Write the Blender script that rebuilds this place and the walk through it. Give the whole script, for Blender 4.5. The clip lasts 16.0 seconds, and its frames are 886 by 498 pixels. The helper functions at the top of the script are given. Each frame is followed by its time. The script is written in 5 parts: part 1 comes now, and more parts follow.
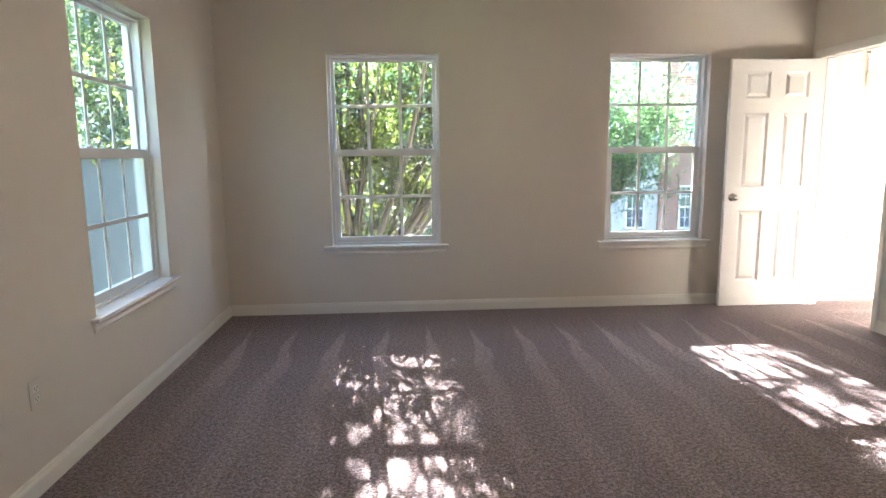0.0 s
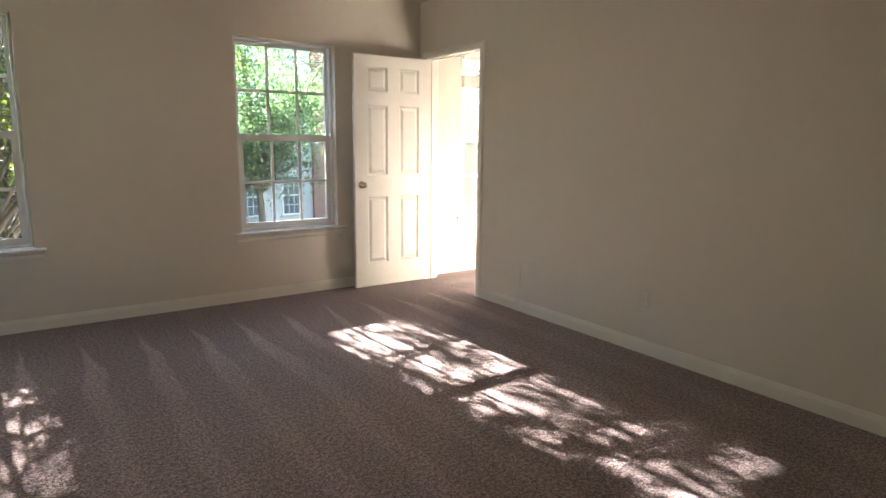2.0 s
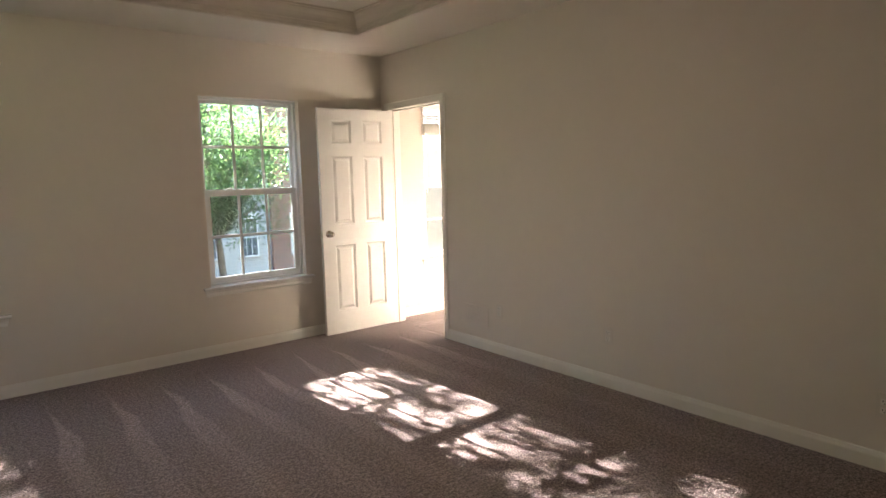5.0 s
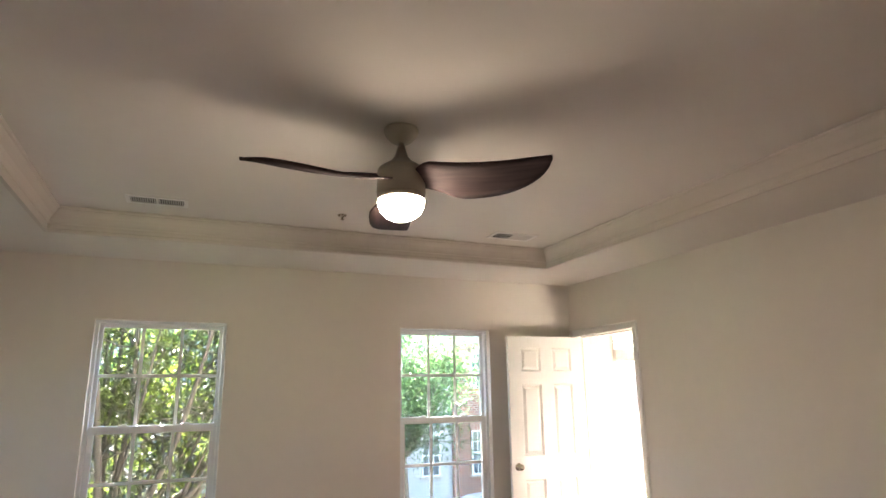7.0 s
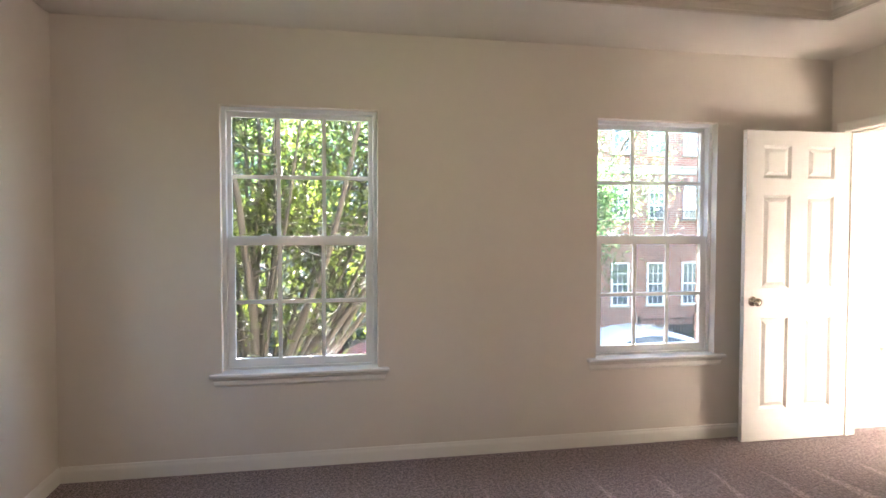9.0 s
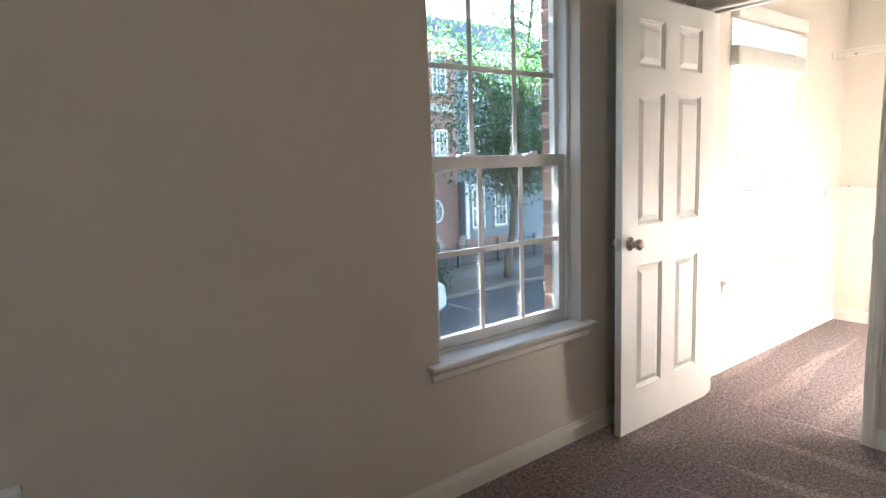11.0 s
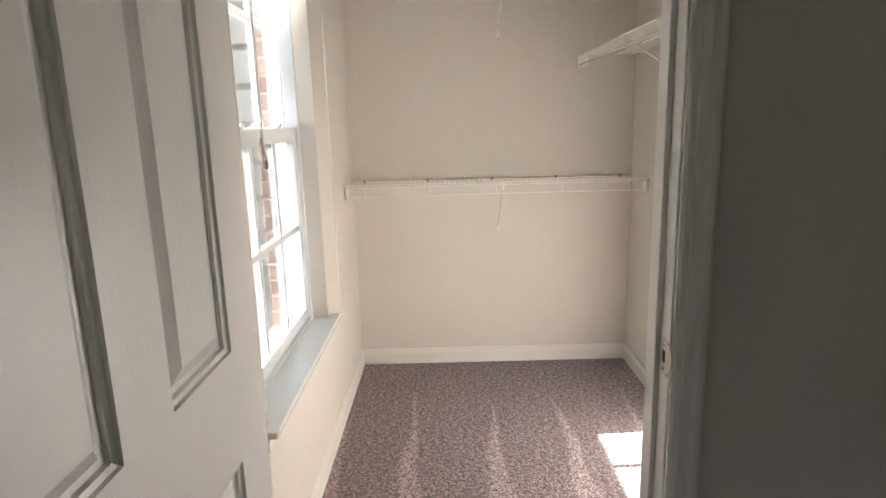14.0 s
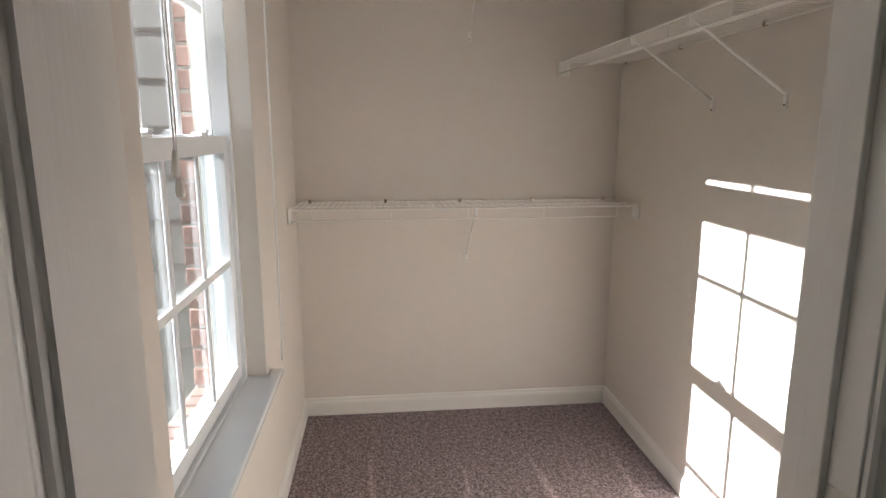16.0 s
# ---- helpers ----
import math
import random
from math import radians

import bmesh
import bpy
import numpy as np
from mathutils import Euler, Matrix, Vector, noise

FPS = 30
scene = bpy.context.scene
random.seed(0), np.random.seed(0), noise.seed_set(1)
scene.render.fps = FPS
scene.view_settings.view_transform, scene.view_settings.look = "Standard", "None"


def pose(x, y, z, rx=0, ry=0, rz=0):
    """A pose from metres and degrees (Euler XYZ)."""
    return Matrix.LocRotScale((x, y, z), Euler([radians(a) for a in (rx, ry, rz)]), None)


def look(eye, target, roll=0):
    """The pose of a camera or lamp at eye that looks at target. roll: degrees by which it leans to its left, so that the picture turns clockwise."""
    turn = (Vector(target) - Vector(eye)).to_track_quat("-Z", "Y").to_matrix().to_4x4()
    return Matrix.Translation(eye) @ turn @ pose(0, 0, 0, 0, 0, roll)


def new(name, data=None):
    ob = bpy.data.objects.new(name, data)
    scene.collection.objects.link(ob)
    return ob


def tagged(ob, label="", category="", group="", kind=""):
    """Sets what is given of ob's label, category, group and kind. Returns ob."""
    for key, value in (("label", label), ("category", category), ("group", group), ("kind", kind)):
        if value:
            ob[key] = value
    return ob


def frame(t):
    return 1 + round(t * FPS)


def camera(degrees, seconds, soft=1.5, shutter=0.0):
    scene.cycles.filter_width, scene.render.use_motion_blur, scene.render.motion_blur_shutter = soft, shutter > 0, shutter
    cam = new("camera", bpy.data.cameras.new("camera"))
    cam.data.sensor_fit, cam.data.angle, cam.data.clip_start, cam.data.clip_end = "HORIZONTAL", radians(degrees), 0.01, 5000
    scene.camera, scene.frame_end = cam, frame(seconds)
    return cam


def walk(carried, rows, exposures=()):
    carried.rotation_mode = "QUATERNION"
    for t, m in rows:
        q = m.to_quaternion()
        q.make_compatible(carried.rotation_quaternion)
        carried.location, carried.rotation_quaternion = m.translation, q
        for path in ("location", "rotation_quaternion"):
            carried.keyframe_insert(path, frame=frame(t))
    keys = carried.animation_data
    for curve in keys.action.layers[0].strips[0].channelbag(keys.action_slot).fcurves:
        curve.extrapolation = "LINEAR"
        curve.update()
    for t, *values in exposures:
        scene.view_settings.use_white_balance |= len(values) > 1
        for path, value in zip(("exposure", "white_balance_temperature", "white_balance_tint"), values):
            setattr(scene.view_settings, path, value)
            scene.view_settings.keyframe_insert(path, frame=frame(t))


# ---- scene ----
cam = camera(72.5, 16.0)
SKY, SUN, LAMP, FAN_TURN = 0.045, 5.0, 2.1, 77
EXPOSURES = [(0, 5.85, 6100, 13), (1, 5.4, 6200, 12), (2, 5.3, 6600, 12), (3, 5.62, 7000, 12), (5.5, 5.22, 6750, 14), (7, 5.95, 6450, 15), (8, 5.98, 6250, 17), (10.3, 5.85, 6850, 18), (11, 5.1, 6000, 12), (12, 3.65, 5750, 12), (13, 3.75, 5850, 10), (14, 3.6, 5800, 9), (15, 3.1, 5800, 11), (16, 2.95, 5800, 12)]
PATH = [
    (0, (0.237, -0.281, 1.305), (0.364, 1.691, 0.999), -0.6),
    (0.5, (0.322, -0.267, 1.336), (0.735, 1.661, 1.004), -0.3),
    (1, (0.41, -0.266, 1.359), (1.052, 1.596, 1.01), -0.0),
    (1.5, (0.453, -0.24, 1.348), (1.304, 1.538, 1.004), 0.3),
    (2, (0.488, -0.193, 1.318), (1.62, 1.418, 0.968), 0.6),
    (2.5, (0.531, -0.202, 1.341), (1.86, 1.246, 0.969), -0.0),
    (3, (0.517, -0.194, 1.346), (2.008, 1.082, 0.962), -0.5),
    (3.2, (0.502, -0.186, 1.342), (2.049, 1.022, 0.956), -0.6),
    (5.3, (0.35, -0.254, 1.466), (1.506, 1.371, 1.312), -1.1),
    (5.5, (0.354, -0.25, 1.478), (1.454, 1.419, 1.434), -1.1),
    (6, (0.347, -0.272, 1.49), (1.306, 1.47, 1.705), -1.4),
    (6.5, (0.303, -0.274, 1.539), (1.129, 1.502, 1.941), -1.4),
    (7, (0.284, -0.216, 1.561), (1.034, 1.579, 2.024), -0.8),
    (7.5, (0.294, -0.011, 1.524), (0.906, 1.85, 1.928), -0.0),
    (8, (0.278, 0.294, 1.489), (0.668, 2.245, 1.696), 0.2),
    (8.2, (0.252, 0.417, 1.471), (0.599, 2.382, 1.607), -0.1),
    (10.3, (0.262, 2.318, 1.382), (0.936, 4.182, 1.118), -1.9),
    (10.5, (0.371, 2.472, 1.395), (1.157, 4.289, 1.118), -2.1),
    (10.8, (0.466, 2.786, 1.325), (1.517, 4.468, 1.064), -1.8),
    (11, (0.572, 2.932, 1.328), (1.797, 4.49, 1.052), -2.0),
    (11.5, (0.926, 3.268, 1.337), (2.454, 4.516, 1.009), -2.4),
    (12, (1.278, 3.579, 1.354), (3.016, 4.503, 0.994), -1.9),
    (12.2, (1.413, 3.669, 1.362), (3.23, 4.424, 1.0), -1.6),
    (12.5, (1.579, 3.797, 1.373), (3.465, 4.335, 0.995), -1.9),
    (13, (1.924, 3.989, 1.386), (3.84, 4.386, 0.972), -1.9),
    (13.5, (2.303, 4.121, 1.395), (4.25, 4.326, 0.979), -1.6),
    (14, (2.638, 4.215, 1.369), (4.594, 4.229, 0.952), -1.6),
    (14.5, (2.934, 4.248, 1.364), (4.891, 4.229, 0.951), -1.4),
    (15, (3.078, 4.305, 1.318), (5.031, 4.208, 0.898), -0.4),
    (15.5, (3.102, 4.335, 1.31), (5.043, 4.161, 0.86), 0.1),
    (16, (3.112, 4.333, 1.368), (5.065, 4.131, 0.987), 0.0),
]

walk(cam, [(t, look(eye, target, roll)) for t, eye, target, roll in PATH], EXPOSURES)

# ---- plan ----
WEST, EAST, NORTH, SOUTH = -1.22, 3.66, 4.72, -0.14
LOW, HIGH = 2.562, 2.715
OUT = 4.88
CL_W, CL_E, CL_S = 3.78, 5.925, 3.207
GROUND = -2.9
WIN = [(-0.355, 0.54), (1.94, 2.79), (4.16, 5.05)]
WIN_W = (2.59, 3.51)
SILL, HEAD = 0.57, 2.11
DOOR_S, DOOR_N, DOOR_H = 3.822, 4.597, 2.06
HALL_W, HALL_E, HALL_S = -0.35, 2.3, -2.1

# ---- world, sun and lamps ----
SUN_SLOPE, SUN_DRIFT = 0.521, 0.066
elev = math.atan(SUN_SLOPE)
world = bpy.data.worlds.new("sky")
scene.world = world
world.use_nodes = True
wt = world.node_tree
sky = wt.nodes.new("ShaderNodeTexSky")
sky.sky_type = "NISHITA"
sky.sun_disc = False
sky.sun_elevation = elev
sky.sun_rotation = math.atan(-SUN_DRIFT)
bgd = wt.nodes["Background"]
bgd.inputs["Strength"].default_value = SKY
wt.links.new(sky.outputs[0], bgd.inputs["Color"])
sun_data = bpy.data.lights.new("sun", "SUN")
sun_data.energy, sun_data.angle, sun_data.color = SUN, radians(0.5), (1.0, 0.95, 0.88)
sun = new("sun", sun_data)
sun.matrix_world = look((0, 30, 20), (30 * SUN_DRIFT, 0, 20 - 30 * SUN_SLOPE))


# ---- materials ----
def mat(name, color, rough=0.6, metal=0.0, spec=0.5, var=0.0, scale=6.0, bump=0.0, bscale=60.0, obj_random=0.0, coat=0.0, dirt=0.0):
    m = bpy.data.materials.new(name)
    m.use_nodes = True
    nt = m.node_tree
    b = nt.nodes["Principled BSDF"]
    b.inputs["Roughness"].default_value = rough
    b.inputs["Metallic"].default_value = metal
    b.inputs["Specular IOR Level"].default_value = spec
    b.inputs["Coat Weight"].default_value = coat
    b.inputs["Base Color"].default_value = (*color, 1)
    tc = nt.nodes.new("ShaderNodeTexCoord")
    src = None
    if var > 0:
        n1 = nt.nodes.new("ShaderNodeTexNoise")
        n1.inputs["Scale"].default_value = scale
        n1.inputs["Detail"].default_value = 5
        nt.links.new(tc.outputs["Object"], n1.inputs["Vector"])
        n2 = nt.nodes.new("ShaderNodeTexNoise")
        n2.inputs["Scale"].default_value = scale * 9
        n2.inputs["Detail"].default_value = 3
        nt.links.new(tc.outputs["Object"], n2.inputs["Vector"])
        mx = nt.nodes.new("ShaderNodeMath")
        mx.operation = "MULTIPLY_ADD"
        nt.links.new(n1.outputs["Fac"], mx.inputs[0])
        mx.inputs[1].default_value = 0.65
        sc = nt.nodes.new("ShaderNodeMath")
        sc.operation = "MULTIPLY"
        sc.inputs[1].default_value = 0.35
        nt.links.new(n2.outputs["Fac"], sc.inputs[0])
        nt.links.new(sc.outputs[0], mx.inputs[2])
        mr = nt.nodes.new("ShaderNodeMapRange")
        mr.inputs["From Min"].default_value, mr.inputs["From Max"].default_value = 0.3, 0.7
        mr.inputs["To Min"].default_value, mr.inputs["To Max"].default_value = 1 - var, 1 + var
        nt.links.new(mx.outputs[0], mr.inputs["Value"])
        src = mr.outputs[0]
        rr = nt.nodes.new("ShaderNodeMapRange")
        rr.inputs["To Min"].default_value, rr.inputs["To Max"].default_value = max(0.02, rough - 0.12), min(1, rough + 0.12)
        nt.links.new(n1.outputs["Fac"], rr.inputs["Value"])
        nt.links.new(rr.outputs[0], b.inputs["Roughness"])
    if obj_random > 0:
        oi = nt.nodes.new("ShaderNodeObjectInfo")
        mr2 = nt.nodes.new("ShaderNodeMapRange")
        mr2.inputs["To Min"].default_value, mr2.inputs["To Max"].default_value = 1 - obj_random, 1 + obj_random
        nt.links.new(oi.outputs["Random"], mr2.inputs["Value"])
        if src is not None:
            mm = nt.nodes.new("ShaderNodeMath")
            mm.operation = "MULTIPLY"
            nt.links.new(src, mm.inputs[0])
            nt.links.new(mr2.outputs[0], mm.inputs[1])
            src = mm.outputs[0]
        else:
            src = mr2.outputs[0]
    if src is not None:
        vm = nt.nodes.new("ShaderNodeVectorMath")
        vm.operation = "SCALE"
        vm.inputs[0].default_value = color
        nt.links.new(src, vm.inputs["Scale"])
        nt.links.new(vm.outputs[0], b.inputs["Base Color"])
    if bump > 0:
        nb = nt.nodes.new("ShaderNodeTexNoise")
        nb.inputs["Scale"].default_value = bscale
        nb.inputs["Detail"].default_value = 4
        nt.links.new(tc.outputs["Object"], nb.inputs["Vector"])
        bp = nt.nodes.new("ShaderNodeBump")
        bp.inputs["Strength"].default_value = bump
        bp.inputs["Distance"].default_value = 0.004
        nt.links.new(nb.outputs["Fac"], bp.inputs["Height"])
        nt.links.new(bp.outputs[0], b.inputs["Normal"])
    return m


M = {}
M["wall"] = mat("wall_paint", (0.72, 0.662, 0.587), 0.75, spec=0.3, var=0.025, scale=1.5, bump=0.12, bscale=90)
M["closet_wall"] = M["wall"]
M["ceiling"] = mat("ceiling_paint", (0.72, 0.675, 0.605), 0.85, spec=0.2, var=0.02, scale=1.2, bump=0.1, bscale=120)
M["trim"] = mat("white_trim_paint", (0.80, 0.77, 0.71), 0.38, var=0.02, scale=4, bump=0.03, bscale=40)
M["sill"] = mat("glossy_white_sill_paint", (0.78, 0.77, 0.74), 0.2, var=0.03, scale=5, bump=0.04, bscale=30)
M["crown"] = mat("cream_crown_paint", (0.61, 0.55, 0.48), 0.5, var=0.02, scale=3, bump=0.03, bscale=40)
M["vinyl"] = mat("white_vinyl", (0.78, 0.79, 0.79), 0.35, var=0.02, scale=5)
M["shelf"] = mat("white_vinyl_coated_wire", (0.82, 0.79, 0.73), 0.35)
M["nickel"] = mat("satin_nickel", (0.55, 0.49, 0.42), 0.25, metal=1.0, var=0.06, scale=20)
M["steel"] = mat("zinc_steel", (0.6, 0.58, 0.54), 0.3, metal=1.0, var=0.05, scale=20)
# near-black colour painted in for the shade inside slots, holes and ducts
M["dark"] = mat("painted_hole_shade", (0.015, 0.013, 0.012), 0.9)
M["plate"] = mat("almond_plastic", (0.68, 0.63, 0.56), 0.4)
M["plate_white"] = mat("white_plastic", (0.78, 0.75, 0.69), 0.4)
M["fan_body"] = mat("pewter_fan_metal", (0.36, 0.33, 0.27), 0.42, metal=0.55, var=0.05, scale=12)
M["blind"] = mat("white_blind_slat", (0.83, 0.81, 0.76), 0.45)
M["cord"] = mat("white_cord", (0.8, 0.78, 0.74), 0.8)
M["asphalt"] = mat("asphalt", (0.042, 0.043, 0.046), 0.85, var=0.25, scale=1.5, bump=0.5, bscale=60)
M["concrete"] = mat("kerb_concrete", (0.36, 0.34, 0.31), 0.85, var=0.15, scale=2, bump=0.3, bscale=40)
M["path"] = mat("leaf_strewn_brown_paving", (0.15, 0.125, 0.1), 0.9, var=0.3, scale=3, bump=0.4, bscale=30)
M["mulch"] = mat("mulch_bed", (0.10, 0.075, 0.055), 0.95, var=0.4, scale=6, bump=0.8, bscale=25)
M["grass"] = mat("lawn", (0.07, 0.10, 0.035), 0.9, var=0.35, scale=5, bump=0.8, bscale=50)
M["stone"] = mat("limestone_trim", (0.42, 0.37, 0.31), 0.8, var=0.12, scale=4, bump=0.2, bscale=40)
M["roof"] = mat("slate_grey_shingle", (0.10, 0.11, 0.13), 0.85, var=0.25, scale=3, bump=0.4, bscale=20)
M["iron"] = mat("black_iron", (0.015, 0.015, 0.017), 0.45)
M["tyre"] = mat("tyre_rubber", (0.015, 0.015, 0.015), 0.8)
M["car_white"] = mat("white_car_paint", (0.62, 0.64, 0.67), 0.18, coat=0.6)
M["car_red"] = mat("red_car_paint", (0.55, 0.02, 0.03), 0.2, coat=0.6)
M["car_glass"] = mat("dark_car_glass", (0.012, 0.014, 0.016), 0.05, spec=0.8)
M["rim"] = mat("alloy_rim", (0.62, 0.62, 0.63), 0.3, metal=0.9)
M["lamp_red"] = mat("tail_lamp_red", (0.25, 0.01, 0.01), 0.2)
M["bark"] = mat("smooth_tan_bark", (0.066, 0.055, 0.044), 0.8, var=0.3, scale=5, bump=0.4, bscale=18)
M["bark_dark"] = mat("grey_brown_bark", (0.12, 0.095, 0.07), 0.9, var=0.3, scale=6, bump=0.7, bscale=25)
M["brick"] = mat("red_brick", (0.29, 0.165, 0.13), 0.85, var=0.18, scale=12, bump=0.5, bscale=60, obj_random=0.35)
M["mortar"] = mat("grey_mortar", (0.42, 0.38, 0.33), 0.95, var=0.12, scale=20, bump=0.5, bscale=90)
M["far_glass"] = mat("far_window_glass", (0.09, 0.11, 0.13), 0.08, spec=0.9)


def panel_material(name, color, step, depth_z=True, rough=0.6):
    """Lapped siding: soft saw-tooth relief up the wall."""
    m = mat(name, color, rough, var=0.06, scale=1.5)
    nt = m.node_tree
    b = nt.nodes["Principled BSDF"]
    tc = nt.nodes.new("ShaderNodeTexCoord")
    sep = nt.nodes.new("ShaderNodeSeparateXYZ")
    nt.links.new(tc.outputs["Object"], sep.inputs[0])
    dv = nt.nodes.new("ShaderNodeMath")
    dv.operation = "DIVIDE"
    dv.inputs[1].default_value = step
    nt.links.new(sep.outputs["Z"], dv.inputs[0])
    fr = nt.nodes.new("ShaderNodeMath")
    fr.operation = "FRACT"
    nt.links.new(dv.outputs[0], fr.inputs[0])
    bp = nt.nodes.new("ShaderNodeBump")
    bp.inputs["Distance"].default_value = 0.02
    bp.inputs["Strength"].default_value = 0.8
    bp.invert = True
    nt.links.new(fr.outputs[0], bp.inputs["Height"])
    nt.links.new(bp.outputs[0], b.inputs["Normal"])
    return m


M["siding"] = panel_material("white_lap_siding", (0.48, 0.48, 0.47), 0.16)
M["siding_wing"] = mat("grey_white_siding", (0.24, 0.235, 0.225), 0.6, var=0.05, scale=2, obj_random=0.04)
M["siding_grey"] = panel_material("grey_lap_siding", (0.17, 0.185, 0.20), 0.16)
M["siding_blue"] = panel_material("pale_blue_lap_siding", (0.17, 0.2, 0.225), 0.16)


def brick_material():
    m = mat("brick_facade", (0.3, 0.13, 0.09), 0.9)
    nt = m.node_tree
    b = nt.nodes["Principled BSDF"]
    tc = nt.nodes.new("ShaderNodeTexCoord")
    mp = nt.nodes.new("ShaderNodeMapping")
    mp.inputs["Rotation"].default_value = (radians(-90), 0, 0)
    nt.links.new(tc.outputs["Object"], mp.inputs["Vector"])
    br = nt.nodes.new("ShaderNodeTexBrick")
    br.inputs["Scale"].default_value = 1.0
    br.inputs["Brick Width"].default_value = 0.26
    br.inputs["Row Height"].default_value = 0.095
    br.inputs["Mortar Size"].default_value = 0.014
    br.inputs["Color1"].default_value = (0.34, 0.115, 0.075, 1)
    br.inputs["Color2"].default_value = (0.19, 0.078, 0.06, 1)
    br.inputs["Mortar"].default_value = (0.40, 0.35, 0.30, 1)
    br.inputs["Bias"].default_value = -0.2
    nt.links.new(mp.outputs[0], br.inputs["Vector"])
    nz = nt.nodes.new("ShaderNodeTexNoise")
    nz.inputs["Scale"].default_value = 0.7
    nt.links.new(tc.outputs["Object"], nz.inputs["Vector"])
    mr = nt.nodes.new("ShaderNodeMapRange")
    mr.inputs["To Min"].default_value, mr.inputs["To Max"].default_value = 0.75, 1.3
    nt.links.new(nz.outputs["Fac"], mr.inputs["Value"])
    vm = nt.nodes.new("ShaderNodeVectorMath")
    vm.operation = "SCALE"
    nt.links.new(br.outputs["Color"], vm.inputs[0])
    nt.links.new(mr.outputs[0], vm.inputs["Scale"])
    nt.links.new(vm.outputs[0], b.inputs["Base Color"])
    bp = nt.nodes.new("ShaderNodeBump")
    bp.inputs["Distance"].default_value = 0.01
    bp.invert = True
    nt.links.new(br.outputs["Fac"], bp.inputs["Height"])
    nt.links.new(bp.outputs[0], b.inputs["Normal"])
    return m


M["brick_facade"] = brick_material()


def carpet_material(name, along, start, reach):
    """Cut pile with vacuum strokes that start at one wall and widen away from it; their nap sheen is in the colour."""
    m = bpy.data.materials.new(name)
    m.use_nodes = True
    nt = m.node_tree
    L = nt.links.new
    b = nt.nodes["Principled BSDF"]
    b.inputs["Roughness"].default_value = 0.95
    b.inputs["Specular IOR Level"].default_value = 0.1
    b.inputs["Sheen Weight"].default_value = 0.35
    b.inputs["Sheen Roughness"].default_value = 0.5
    b.inputs["Sheen Tint"].default_value = (0.75, 0.7, 0.75, 1)
    tc = nt.nodes.new("ShaderNodeTexCoord")
    sep = nt.nodes.new("ShaderNodeSeparateXYZ")
    L(tc.outputs["Object"], sep.inputs[0])

    def math_node(op, a, c=None, d=None):
        n = nt.nodes.new("ShaderNodeMath")
        n.operation = op
        for k, v in enumerate((a, c, d)):
            if v is None:
                continue
            if isinstance(v, (int, float)):
                n.inputs[k].default_value = v
            else:
                L(v, n.inputs[k])
        return n.outputs[0]

    def noise_node(scale, detail=3.0, rough=0.6, vec=None):
        n = nt.nodes.new("ShaderNodeTexNoise")
        n.inputs["Scale"].default_value = scale
        n.inputs["Detail"].default_value = detail
        n.inputs["Roughness"].default_value = rough
        L(vec if vec is not None else tc.outputs["Object"], n.inputs["Vector"])
        return n.outputs["Fac"]

    wob = noise_node(1.3, 1.0)
    across, away_axis = ("X", "Y") if along == "Y" else ("Y", "X")
    xx = math_node("MULTIPLY_ADD", wob, 0.18, sep.outputs[across])
    # vacuum strokes: wedges that widen away from the window wall, nap reflectance painted lighter
    cell = math_node("FRACT", math_node("DIVIDE", xx, 0.33))
    off = math_node("ABSOLUTE", math_node("SUBTRACT", cell, 0.5))
    away = nt.nodes.new("ShaderNodeMapRange")
    L(math_node("MULTIPLY_ADD", noise_node(2.2, 1.0), 0.5, sep.outputs[away_axis]), away.inputs["Value"])
    away.inputs["From Min"].default_value, away.inputs["From Max"].default_value = start, start - reach
    away.inputs["To Min"].default_value, away.inputs["To Max"].default_value = 0.0, 0.19
    edge = math_node("SUBTRACT", away.outputs[0], off)
    wedge = nt.nodes.new("ShaderNodeMapRange")
    wedge.interpolation_type = "SMOOTHSTEP"
    L(edge, wedge.inputs["Value"])
    wedge.inputs["From Min"].default_value, wedge.inputs["From Max"].default_value = -0.03, 0.05
    fade = nt.nodes.new("ShaderNodeMapRange")
    L(sep.outputs[away_axis], fade.inputs["Value"])
    fade.inputs["From Min"].default_value, fade.inputs["From Max"].default_value = start - 2 * reach, start - reach * 0.8
    fade.inputs["To Min"].default_value, fade.inputs["To Max"].default_value = 0.25, 1.0
    stroke = math_node("MULTIPLY", wedge.outputs[0], fade.outputs[0])
    tuft = noise_node(105.0, 2.0, 0.7)
    fleck = noise_node(48.0, 3.0, 0.8)
    cloud = noise_node(2.0, 3.0)
    ramp = nt.nodes.new("ShaderNodeValToRGB")
    ramp.color_ramp.elements[0].position, ramp.color_ramp.elements[0].color = 0.40, (0.07, 0.052, 0.051, 1)
    ramp.color_ramp.elements[1].position, ramp.color_ramp.elements[1].color = 0.60, (0.42, 0.33, 0.318, 1)
    mid = ramp.color_ramp.elements.new(0.5)
    mid.color = (0.215, 0.162, 0.156, 1)
    L(math_node("ADD", math_node("MULTIPLY", tuft, 0.55), math_node("MULTIPLY", fleck, 0.45)), ramp.inputs["Fac"])
    gain = math_node("ADD", math_node("MULTIPLY_ADD", stroke, 0.62, 0.88), math_node("MULTIPLY", cloud, 0.22))
    vm = nt.nodes.new("ShaderNodeVectorMath")
    vm.operation = "SCALE"
    L(ramp.outputs["Color"], vm.inputs[0])
    L(gain, vm.inputs["Scale"])
    L(vm.outputs[0], b.inputs["Base Color"])
    bp = nt.nodes.new("ShaderNodeBump")
    bp.inputs["Strength"].default_value = 0.9
